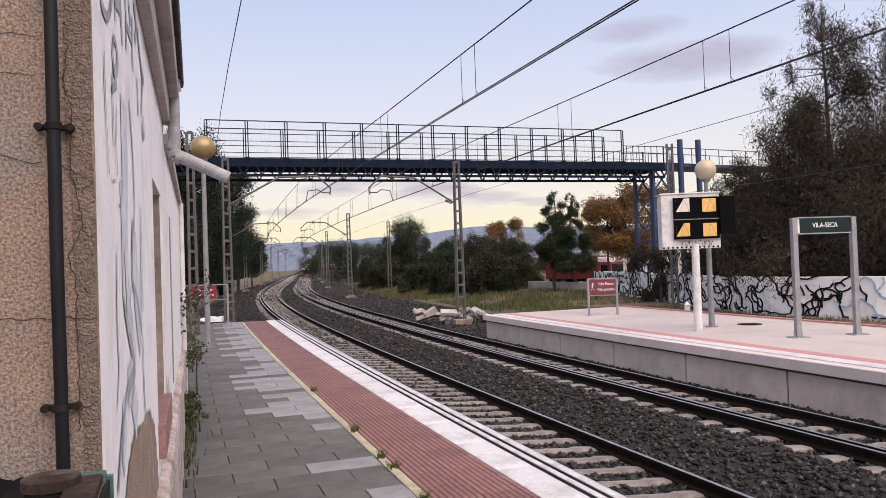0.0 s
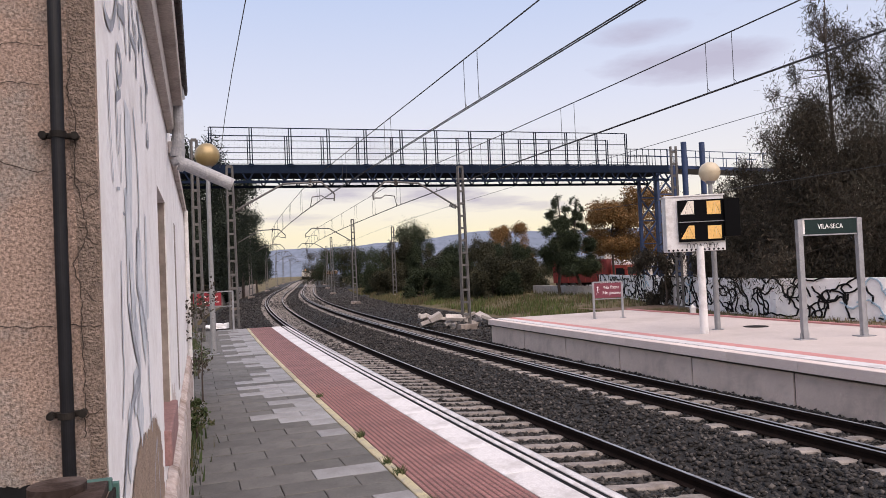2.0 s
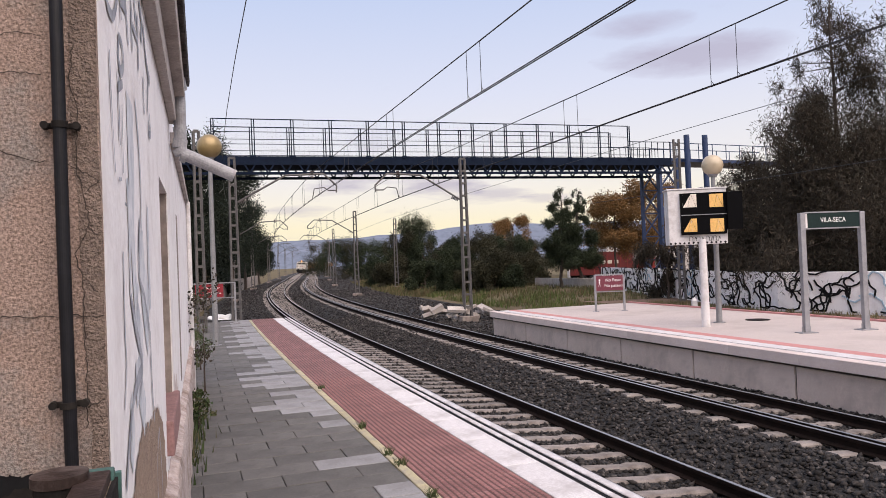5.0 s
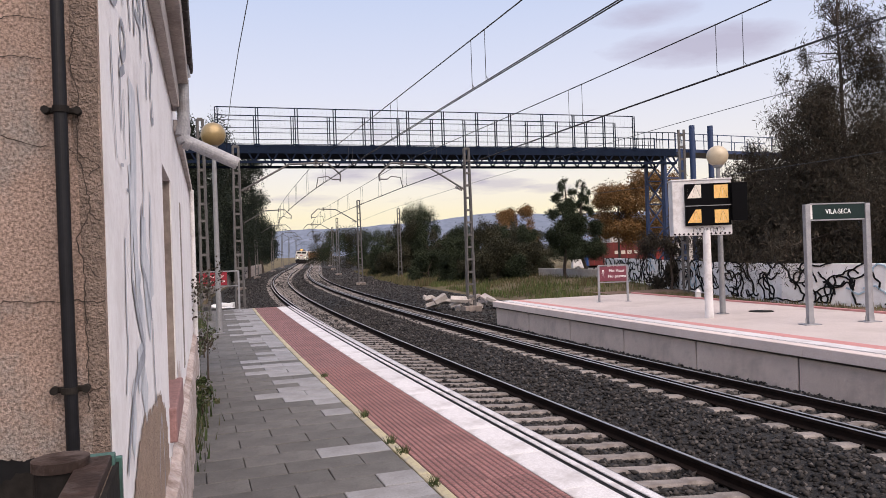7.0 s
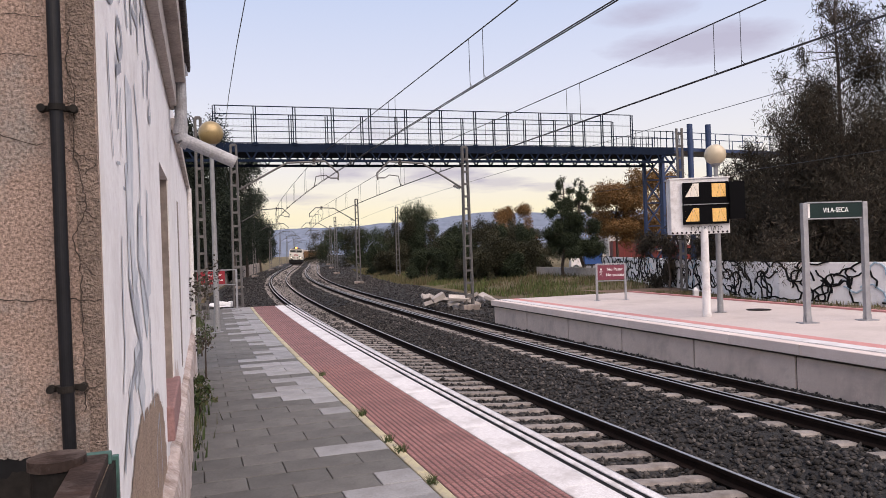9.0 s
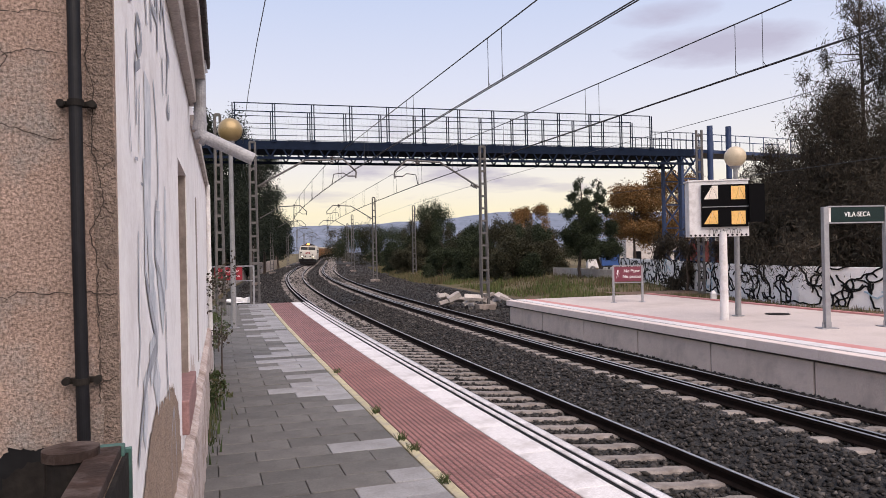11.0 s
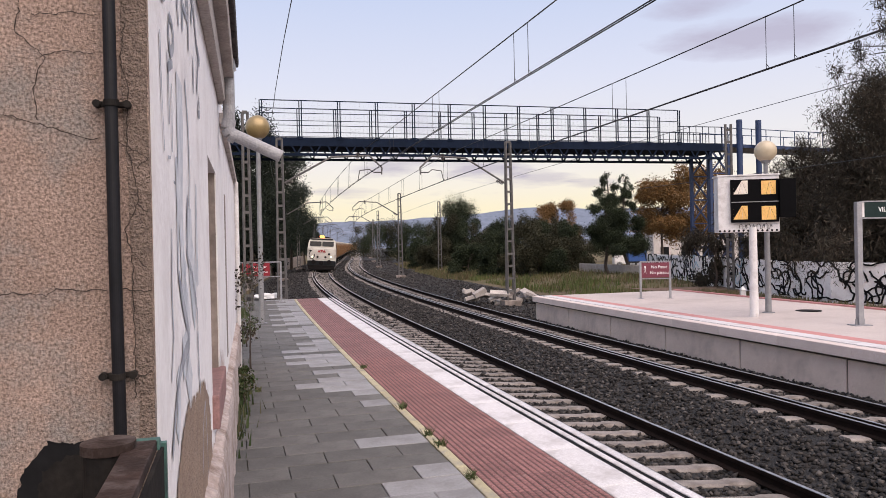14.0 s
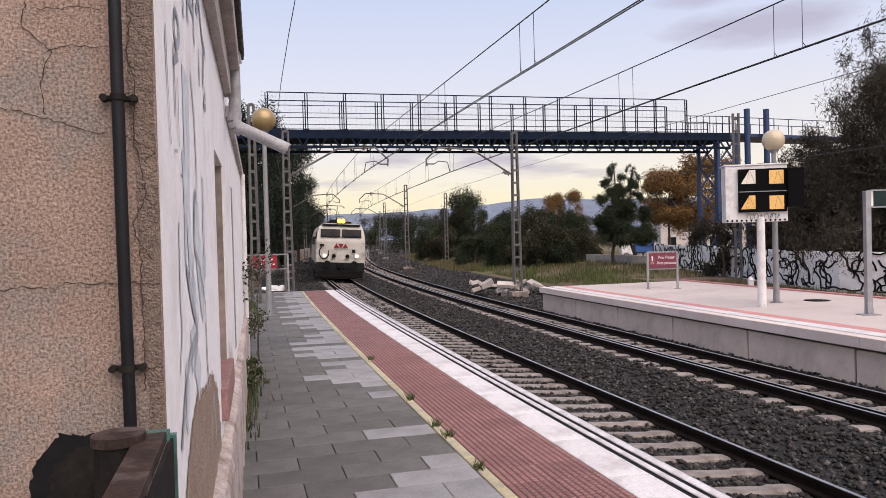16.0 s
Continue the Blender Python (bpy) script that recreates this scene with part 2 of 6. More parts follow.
M["paint_grey"] = mat("dark_grey_spray", (0.24, 0.25, 0.29), (0.42, 0.43, 0.47), 0.85, scale=6, fine=20, bump=0.1)
M["paint_black"] = mat("black_spray", (0.008, 0.008, 0.009), (0.016, 0.016, 0.017), 0.8, scale=6, fine=20, bump=0.1, spec=0.08)
M["paint_cyan"] = mat("pale_blue_spray", (0.30, 0.42, 0.52), (0.42, 0.52, 0.6), 0.8, scale=6, fine=20, bump=0.1)
M["black_plastic"] = mat("black_pipe", (0.005, 0.005, 0.007), (0.009, 0.009, 0.012), 0.5, scale=8, fine=60, bump=0.08, spec=0.25)
M["dark_steel"] = mat("weathered_dark_steel", (0.011, 0.010, 0.010), (0.022, 0.019, 0.017), 0.7, 0.0, scale=7, fine=50, bump=0.2, spec=0.1)
M["rust_brown"] = mat("brown_painted_steel", (0.04, 0.025, 0.021), (0.026, 0.018, 0.016), 0.65, 0.0, scale=9, fine=60, bump=0.2, spec=0.15, stain=(0.10, 0.08, 0.075), stain_scale=6)
M["green_paint"] = mat("worn_green_paint", (0.06, 0.15, 0.13), (0.03, 0.05, 0.05), 0.6, scale=12, fine=60, bump=0.15)
M["grey_pipe"] = mat("grey_downpipe", (0.36, 0.36, 0.38), (0.28, 0.28, 0.30), 0.5, scale=4, fine=50, bump=0.1, stain=(0.2, 0.19, 0.19), stain_scale=3)
M["eave"] = mat("dark_roof_tile", (0.06, 0.05, 0.05), (0.04, 0.036, 0.036), 0.85, scale=5, fine=30, bump=0.4)
M["galv"] = mat("galvanised_steel", (0.33, 0.33, 0.35), (0.24, 0.24, 0.26), 0.5, 0.5, scale=5, fine=60, bump=0.1)
M["mast"] = mat("weathered_galvanised_lattice", (0.14, 0.132, 0.13), (0.09, 0.084, 0.083), 0.75, 0.2, scale=4, fine=40, bump=0.15)
M["bridge_blue"] = mat("dark_blue_steel", (0.010, 0.017, 0.036), (0.007, 0.012, 0.025), 0.7, 0.0, scale=2, fine=30, bump=0.1, spec=0.06)
M["bridge_bluer"] = mat("blue_steel_column", (0.022, 0.045, 0.12), (0.018, 0.035, 0.095), 0.5, 0.1, scale=2, fine=30, bump=0.1)
M["wire"] = mat("overhead_wire", (0.05, 0.05, 0.055), (0.035, 0.035, 0.04), 0.5, 0.6, bump=0)
M["insul"] = mat("brown_insulator", (0.05, 0.03, 0.026), (0.03, 0.02, 0.02), 0.3, bump=0)
M["globe_gold"] = mat("gilded_globe", (0.34, 0.25, 0.12), (0.28, 0.205, 0.10), 0.3, 0.3, scale=5, fine=40, bump=0.03)
M["globe"] = mat("yellowed_globe", (0.50, 0.42, 0.30), (0.44, 0.365, 0.255), 0.3, scale=5, fine=40, bump=0.03)
M["lamp_pole"] = mat("grey_lamp_pole", (0.27, 0.27, 0.28), (0.21, 0.21, 0.22), 0.5, 0.3, scale=6, fine=40, bump=0.05)
M["white_metal"] = mat("white_painted_metal", (0.70, 0.68, 0.68), (0.62, 0.60, 0.60), 0.5, scale=3, fine=40, bump=0.05, stain=(0.5, 0.47, 0.46), stain_scale=3)
M["black_gloss"] = mat("black_screen_glass", (0.003, 0.003, 0.0035), (0.004, 0.004, 0.005), 0.6, bump=0, spec=0.05)
M["sign_dark"] = mat("dark_green_sign", (0.01, 0.022, 0.022), (0.013, 0.027, 0.026), 0.55, bump=0.02, spec=0.15)
M["sign_white"] = mat("white_lettering", (0.8, 0.8, 0.8), (0.75, 0.75, 0.75), 0.5, bump=0)
M["sign_maroon"] = mat("maroon_sign", (0.16, 0.028, 0.05), (0.14, 0.025, 0.045), 0.45, bump=0.02)
M["sign_red"] = mat("red_sign", (0.24, 0.008, 0.02), (0.21, 0.008, 0.018), 0.45, bump=0.02)
M["screen"] = mat("amber_screen", (0.62, 0.37, 0.12), (0.52, 0.29, 0.08), 0.4, scale=3, fine=20, bump=0, emit=0.35)
M["screen_pale"] = mat("pale_screen", (0.62, 0.55, 0.48), (0.5, 0.43, 0.36), 0.4, scale=3, fine=20, bump=0, emit=0.3)
M["loco_white"] = mat("dirty_white_loco_paint", (0.58, 0.55, 0.50), (0.50, 0.47, 0.425), 0.5, scale=1.5, fine=25, bump=0.05, stain=(0.33, 0.30, 0.26), stain_scale=1.2)
M["loco_grey"] = mat("dark_grey_loco_paint", (0.018, 0.019, 0.022), (0.012, 0.013, 0.015), 0.6, scale=2, fine=30, bump=0.05, spec=0.12)
M["loco_black"] = mat("black_running_gear", (0.01, 0.009, 0.009), (0.016, 0.014, 0.014), 0.8, scale=3, fine=30, bump=0.2, spec=0.08)
M["glass_dark"] = mat("dark_windscreen", (0.008, 0.009, 0.011), (0.01, 0.011, 0.013), 0.12, bump=0, spec=0.2)
M["loco_red"] = mat("red_emblem", (0.25, 0.008, 0.014), (0.22, 0.008, 0.014), 0.5, bump=0)
M["headlight"] = mat("warm_headlight", (1.0, 0.36, 0.06), (1.0, 0.4, 0.08), 0.3, bump=0, emit=2.2)
M["taillamp"] = mat("lit_marker_lamp", (1.0, 0.82, 0.45), (1.0, 0.85, 0.5), 0.3, bump=0, emit=2.4)
M["wagon"] = mat("ochre_wagon", (0.20, 0.105, 0.04), (0.14, 0.07, 0.028), 0.75, scale=0.8, fine=15, bump=0.2, stain=(0.14, 0.075, 0.045), stain_scale=0.8)
M["tarp"] = mat("pale_wagon_roof", (0.60, 0.55, 0.48), (0.46, 0.40, 0.34), 0.8, scale=0.8, fine=12, bump=0.2)
M["truck_red"] = mat("red_lorry_paint", (0.12, 0.012, 0.01), (0.095, 0.01, 0.009), 0.6, scale=0.8, fine=20, bump=0.05)
M["truck_cab"] = mat("red_cab_paint", (0.22, 0.02, 0.014), (0.18, 0.017, 0.013), 0.5, scale=0.8, fine=20, bump=0.03)
M["truck_blue"] = mat("blue_lorry_paint", (0.02, 0.075, 0.26), (0.018, 0.06, 0.2), 0.5, scale=0.8, fine=20, bump=0.05)
M["tyre"] = mat("tyre_rubber", (0.02, 0.02, 0.02), (0.03, 0.03, 0.03), 0.9, bump=0.2)
M["bark"] = mat("bark", (0.075, 0.055, 0.045), (0.045, 0.034, 0.028), 0.95, scale=8, fine=40, bump=0.8, dist=0.03)
M["leaf_dark"] = island_mat("dark_pine_foliage", [(0.009, 0.013, 0.010), (0.015, 0.022, 0.015), (0.026, 0.033, 0.021)])
M["leaf_cas"] = island_mat("brownish_feathery_foliage", [(0.018, 0.016, 0.012), (0.04, 0.034, 0.025), (0.075, 0.058, 0.043), (0.028, 0.027, 0.019), (0.05, 0.041, 0.031)])
M["leaf_green"] = island_mat("green_foliage", [(0.013, 0.02, 0.012), (0.026, 0.036, 0.018), (0.045, 0.055, 0.027)])
M["leaf_bush"] = island_mat("scrub_foliage", [(0.018, 0.02, 0.012), (0.036, 0.036, 0.02), (0.062, 0.055, 0.032)])
M["leaf_autumn"] = island_mat("autumn_foliage", [(0.13, 0.066, 0.022), (0.19, 0.10, 0.034), (0.09, 0.058, 0.026), (0.22, 0.125, 0.045)])
M["grass"] = island_mat("dry_and_green_grass", [(0.05, 0.085, 0.02), (0.085, 0.12, 0.034), (0.15, 0.135, 0.065), (0.07, 0.105, 0.027), (0.14, 0.105, 0.06)])
M["grass_dry"] = island_mat("dry_reddish_grass", [(0.12, 0.09, 0.05), (0.08, 0.09, 0.035), (0.17, 0.125, 0.075), (0.065, 0.085, 0.03), (0.15, 0.10, 0.06)])
M["weed"] = island_mat("weeds", [(0.03, 0.05, 0.018), (0.055, 0.075, 0.028), (0.10, 0.09, 0.05)])
# blue-grey colour carries the haze of distance; no atmosphere is modelled
M["hill"] = mat("haze_tinted_hill", (0.15, 0.175, 0.235), (0.125, 0.15, 0.20), 1.0, scale=0.004, fine=0.05, bump=0)
M["far_town"] = mat("far_building", (0.52, 0.47, 0.44), (0.46, 0.42, 0.40), 0.9, scale=0.2, fine=3, bump=0)
M["old_wall"] = mat("old_rendered_wall", (0.34, 0.29, 0.26), (0.22, 0.18, 0.16), 0.95, scale=1.0, fine=12, bump=0.6, dist=0.03, stain=(0.12, 0.1, 0.09), stain_scale=0.7)
M["rubble"] = mat("broken_concrete", (0.46, 0.42, 0.39), (0.34, 0.30, 0.28), 0.95, scale=3, fine=30, bump=0.5, dist=0.02, rand=0.2)
M["plastic_white"] = mat("white_plastic_sheet", (0.75, 0.74, 0.74), (0.65, 0.64, 0.64), 0.5, scale=5, fine=20, bump=0.2)


# ================= mesh helpers =================
def mesh_ob(name, verts, faces, material, parent=None, label="", smooth=False):
    me = bpy.data.meshes.new(name)
    me.from_pydata([tuple(v) for v in verts], [], [tuple(f) for f in faces])
    me.materials.append(material)
    if smooth:
        me.polygons.foreach_set("use_smooth", [True] * len(me.polygons))
    ob = new(name, me)
    if parent:
        ob.parent = parent
    if label:
        ob["label"] = label
    return ob


def part(name, bm, material, parent=None, label="", smooth=False):
    me = bpy.data.meshes.new(name)
    bm.to_mesh(me)
    bm.free()
    me.materials.append(material)
    if smooth:
        me.polygons.foreach_set("use_smooth", [True] * len(me.polygons))
    ob = new(name, me)
    if parent:
        ob.parent = parent
    if label:
        ob["label"] = label
    return ob


def box(bm, c, size, rot=None, bevel=0.0):
    """A box, bevelled on request, added to a bmesh."""
    r = bmesh.ops.create_cube(bm, size=1.0)
    vs = r["verts"]
    m = Matrix.Translation(c) @ (rot.to_4x4() if rot else Matrix()) @ Matrix.Diagonal((*size, 1))
    bmesh.ops.transform(bm, matrix=m, verts=vs)
    if bevel:
        es = {e for v in vs for e in v.link_edges}
        bmesh.ops.bevel(bm, geom=list(es), offset=bevel, segments=2, affect="EDGES", profile=0.6)
    return vs


def rod(bm, a, b, r, r2=None, seg=8):
    """A round bar from a to b."""
    a, b = Vector(a), Vector(b)
    d = b - a
    q = d.to_track_quat("Z", "Y").to_matrix().to_4x4()
    bmesh.ops.create_cone(bm, cap_ends=True, segments=seg, radius1=r, radius2=r if r2 is None else r2, depth=d.length, matrix=Matrix.Translation((a + b) / 2) @ q)


def bar(bm, a, b, w, h=None):
    """A square bar from a to b."""
    a, b = Vector(a), Vector(b)
    d = b - a
    q = d.to_track_quat("Z", "Y").to_matrix()
    box(bm, (a + b) / 2, (w, h or w, d.length), q)


def boxes(name, items, material, parent=None, label=""):
    bm = bmesh.new()
    for it in items:
        box(bm, *it)
    return part(name, bm, material, parent, label)


def empty(name, m=None):
    ob = new(name)
    if m is not None:
        ob.matrix_world = m
    return ob


# ================= the line of the track =================
HEAD0, K0, K1, K2 = radians(-19.7876), 0.0005752, 3.52e-05, -5.0e-07
GAUGE, FAR, CANT = 1.738, 4.124, 0.0937
S_TAB = np.arange(-40, 620, 0.25)


def heading(s):
    s1 = np.minimum(s, 140.0)
    h = HEAD0 + K0 * s1 + K1 * s1 ** 2 / 2 + K2 * s1 ** 3 / 6
    h = np.where(s < -2, HEAD0 + K0 * -2, h)
    return h + np.interp(s, [95, 179, 310, 360, 480], [0.0, -0.0357, 0.012, 0.03, 0.08])


H_TAB = heading(S_TAB)
X_TAB = np.cumsum(np.sin(H_TAB)) * 0.25
Y_TAB = np.cumsum(np.cos(H_TAB)) * 0.25
I0 = int((-2 + 40) / 0.25)
X_TAB += 6.2552 - X_TAB[I0]
Y_TAB += -2 - Y_TAB[I0]


def rise(s):
    return 1.445e-5 * np.clip(s, 0, 140) ** 2 + 0.004 * np.clip(s - 140, 0, None)


def at(s, o=0.0, z=0.0):
    """World place of arc length s along the near track, o metres to its right, z above its rails."""
    x, y, h = np.interp(s, S_TAB, X_TAB), np.interp(s, S_TAB, Y_TAB), np.interp(s, S_TAB, H_TAB)
    return (float(x + o * np.cos(h)), float(y - o * np.sin(h)), float(z + rise(s)))


def turn(s):
    return -math.degrees(float(np.interp(s, S_TAB, H_TAB)))


def sweep(name, profile, s0, s1, step, material, parent=None, label="", closed=True, smooth=False):
    n = max(2, int(round((s1 - s0) / step)) + 1)
    vs, fs, k = [], [], len(profile)
    for i in range(n):
        s = s0 + (s1 - s0) * i / (n - 1)
        vs += [at(s, o, z) for o, z in profile]
    for i in range(n - 1):
        for j in range(k if closed else k - 1):
            a, b = i * k + j, i * k + (j + 1) % k
            fs.append((a, b, b + k, a + k))
    if closed:
        fs.append(tuple(range(k))[::-1])
        fs.append(tuple(range((n - 1) * k, n * k)))
    me = bpy.data.meshes.new(name)
    me.from_pydata(vs, [], fs)
    me.materials.append(material)
    bm = bmesh.new()
    bm.from_mesh(me)
    bmesh.ops.recalc_face_normals(bm, faces=bm.faces)
    bm.to_mesh(me)
    bm.free()
    ob = new(name, me)
    if parent:
        ob.parent = parent
    if label:
        ob["label"] = label
    return ob


NEAR_Z, OPP_Z = 0.464, 0.618

# ================= ground and tracks =================
def build_ground():
    n, R = 48, 4000.0
    vs, fs = [(0, 40, -0.62)], []
    for k, r in enumerate((30, 80, 200, 600, 1500, R)):
        for i in range(n):
            a = 2 * math.pi * i / n
            vs.append((r * math.cos(a), 40 + r * math.sin(a), -0.62))
    for i in range(n):
        fs.append((0, 1 + i, 1 + (i + 1) % n))
    for k in range(5):
        for i in range(n):
            a, b = 1 + k * n + i, 1 + k * n + (i + 1) % n
            fs.append((a, a + n, b + n, b))
    return tagged(mesh_ob("ground", vs, fs, M["ground"]), "dry weedy open ground beside the railway", "ground", kind="structure")


build_ground()
BED = -0.222


def build_bed():
    c = CANT
    prof = [(-5.8, -0.64), (-4.0, -0.34), (-2.2, BED + 0.05), (-1.5, BED + c * 1.5), (1.5, BED - c * 1.5), (2.1, BED + 0.02), (2.6, BED + c * 1.5), (5.6, BED - c * 1.5), (6.4, BED - 0.08), (9.5, BED - 0.12), (11.5, -0.42), (14.0, -0.66)]
    n = 260
    vs, fs = [], []
    for i in range(n):
        s = -35 + 600 * (i / (n - 1)) ** 1.4
        vs += [at(s, o, z) for o, z in prof]
    k = len(prof)
    for i in range(n - 1):
        for j in range(k - 1):
            a = i * k + j
            fs.append((a, a + 1, a + 1 + k, a + k))
    return tagged(mesh_ob("ballast_bed", vs, fs, M["ballast"]), "dark grey crushed-stone ballast bed under two curved tracks", "ballast", kind="structure")


bed = build_bed()


def bed_z(o):
    c = CANT
    return (np.interp(o, [-5.8, -4.0, -2.2, -1.5, 1.5, 2.1, 2.6, 5.6, 6.4, 9.5, 11.5, 14.0], [-0.64, -0.34, BED + 0.05, BED + c * 1.5, BED - c * 1.5, BED + 0.02, BED + c * 1.5, BED - c * 1.5, BED - 0.08, BED - 0.12, -0.42, -0.66]))


def stones(name, s, o, size, parent, seed):
    """Loose ballast stones, joined: squashed octahedra with jittered corners."""
    rng = np.random.default_rng(seed)
    n = len(s)
    base = np.array([(1, 0, 0), (-1, 0, 0), (0, 1, 0), (0, -1, 0), (0, 0, 1), (0, 0, -1)], float)
    tri = np.array([(0, 2, 4), (2, 1, 4), (1, 3, 4), (3, 0, 4), (2, 0, 5), (1, 2, 5), (3, 1, 5), (0, 3, 5)])
    x, y, h = np.interp(s, S_TAB, X_TAB), np.interp(s, S_TAB, Y_TAB), np.interp(s, S_TAB, H_TAB)
    z = bed_z(o) + rise(s)
    r = size * rng.uniform(0.5, 1.45, n)
    q = base[None] * r[:, None, None] * rng.uniform(0.55, 1.2, (n, 6, 1)) * np.array([1.2, 0.95, 0.75])
    q += rng.normal(0, 0.16, (n, 6, 3)) * r[:, None, None]
    a, t = rng.uniform(0, 6.28, n), rng.uniform(-0.8, 0.8, n)
    ca, sa, ct, st = np.cos(a)[:, None], np.sin(a)[:, None], np.cos(t)[:, None], np.sin(t)[:, None]
    qy, qz = q[:, :, 1] * ct - q[:, :, 2] * st, q[:, :, 1] * st + q[:, :, 2] * ct
    qx = q[:, :, 0]
    V = np.stack([qx * ca - qy * sa + (x + o * np.cos(h))[:, None], qx * sa + qy * ca + (y - o * np.sin(h))[:, None], qz + (z + rng.uniform(-0.35, 0.6, n) * r)[:, None]], 2)
    F = (tri[None] + 6 * np.arange(n)[:, None, None]).reshape(-1, 3)
    ob = raw_mesh(name, V.reshape(-1, 3), F, M["stone"], parent)
    ob["kind"] = "stuff"
    return ob


def raw_mesh(name, V, F, material, parent):
    me = bpy.data.meshes.new(name)
    me.vertices.add(len(V))
    me.vertices.foreach_set("co", V.ravel())
    me.loops.add(F.size)
    me.loops.foreach_set("vertex_index", F.ravel())
    me.polygons.add(len(F))
    me.polygons.foreach_set("loop_start", np.arange(0, F.size, 3))
    me.update()
    me.validate()
    me.materials.append(material)
    ob = new(name, me)
    if parent:
        ob.parent = parent
    return ob


def build_track(name, off):
    tr = empty(name, Matrix.Translation(at(0, off, 0)))
    inv = tr.matrix_world.inverted()
    tagged(tr, "dual-gauge railway track with rusty rails on concrete sleepers", "track", "railway tracks", "structure")
    rails = [(-GAUGE / 2, "rail"), (-GAUGE / 2 + 0.233, "third_rail"), (GAUGE / 2, "rail")]
    for o, nm in rails:
        z = -CANT * o
        c = off + o
        side = [(c - 0.07, z - 0.172), (c + 0.07, z - 0.172), (c + 0.07, z - 0.155), (c + 0.012, z - 0.13), (c + 0.014, z - 0.06), (c + 0.036, z - 0.045), (c + 0.036, z - 0.006), (c - 0.036, z - 0.006), (c - 0.036, z - 0.045), (c - 0.014, z - 0.06), (c - 0.012, z - 0.13), (c - 0.07, z - 0.155)]
        r = sweep(nm, side, -30, 560, 1.0, M["rail_side"], label="dark rusty steel rail")
        top = [(c - 0.026, z - 0.003), (c - 0.022, z), (c + 0.022, z), (c + 0.026, z - 0.003)]
        h = sweep("rail_head", top, -30, 560, 1.0, M["rail_top"], closed=False, label="polished running surface")
        r.parent, r.matrix_parent_inverse = tr, inv
        h.parent = r
    # sleepers: dipped in the middle, shared mesh
    prof = [(-1.3, -0.01), (-0.5, 0.0), (-0.42, -0.02), (0.42, -0.02), (0.5, 0.0), (1.3, -0.01)]
    vs, fs = [], []
    for o, z in prof:
        vs += [(o, -0.14, z - 0.2), (o, -0.115, z - 0.025), (o, -0.085, z), (o, 0.085, z), (o, 0.115, z - 0.025), (o, 0.14, z - 0.2)]
    for i in range(5):
        for j in range(5):
            a = i * 6 + j
            fs.append((a, a + 6, a + 7, a + 1))
    fs += [tuple(range(6)), tuple(range(30, 36))[::-1]]
    me = bpy.data.meshes.new("sleeper")
    me.from_pydata(vs, [], fs)
    me.materials.append(M["sleeper"])
    tilt = math.degrees(math.atan(CANT))
    far_v, far_f = [], []
    k = 0
    s = -14.0
    while s < 330:
        x, y, z = at(s, off, -0.165)
        m = pose(x, y, z, 0, tilt, turn(s))
        if s < 96:
            ob = new("sleeper", me)
            ob.parent, ob.matrix_parent_inverse, ob.matrix_basis = tr, inv, m
        else:
            far_f += [tuple(i + len(far_v) for i in f) for f in fs]
            far_v += [tuple(m @ Vector(v)) for v in vs]
        s += 0.62
    ob = mesh_ob("far_sleepers", far_v, far_f, M["sleeper"], tr)
    ob.matrix_parent_inverse = inv
    ob["kind"] = "stuff"
    return tr


build_track("track_near", 0.0)
build_track("track_far", FAR)


def scatter_ballast():
    g = np.random.default_rng(21)
    n = 95000
    s = -3 + 45 * g.random(n) ** 1.5
    o = g.uniform(-1.6, 6.3, n)
    # few stones lie on the sleepers inside each track
    inner = (np.abs(o) < 1.3) | (np.abs(o - FAR) < 1.3)
    on = np.abs(((s + 14.0) / 0.62) % 1.0 - 0.5) > 0.30
    keep = ~(inner & on) | (g.random(n) < 0.03)
    stones("ballast_stones", s[keep], o[keep], 0.042, bed, 1)
    m = 26000
    s2, o2 = 29 + 60 * g.random(m) ** 1.3, g.uniform(-4.6, 11.5, m)
    stones("ballast_stones", s2, o2, 0.06, bed, 2)
    s3, o3 = 70 + 90 * g.random(9000) ** 1.3, g.uniform(-5.0, 11.0, 9000)
    stones("ballast_stones", s3, o3, 0.09, bed, 3)


scatter_ballast()


# ================= near platform =================
P_END = 35.0


def build_near_platform():
    pl = sweep("near_platform", [(-9.0, NEAR_Z - 0.03), (-1.40, NEAR_Z - 0.03), (-1.40, NEAR_Z - 0.12), (-1.62, NEAR_Z - 0.16), (-1.62, -0.7), (-9.0, -0.7)], -12, P_END, 1.0, M["joint"])
    tagged(pl, "low station platform paved with grey slabs, red strip and white coping", "platform", kind="structure")
    return pl


near_pl = build_near_platform()


def curved_tile(name, s0, s1, o0, o1, z, h, material, parent, bevel=0.006):
    """One slab between two arc lengths and two offsets, with a chamfered top."""
    vs = []
    for dz, b in ((-h, 0.0), (-bevel, 0.0), (0.0, bevel)):
        for s, o in ((s0 + b, o0 + b), (s0 + b, o1 - b), (s1 - b, o1 - b), (s1 - b, o0 + b)):
            vs.append(at(s, o, z + dz))
    fs = [(8, 9, 10, 11)]
    for k in (0, 4):
        for j in range(4):
            a, b = k + j, k + (j + 1) % 4
            fs.append((a, b, b + 4, a + 4))
    x, y, zz = vs[0]
    ob = mesh_ob(name, [(v[0] - x, v[1] - y, v[2] - zz) for v in vs], fs, material, parent)
    ob.matrix_basis = Matrix.Translation((x, y, zz))
    return ob


def first_small(i):
    return i % 2 == 0


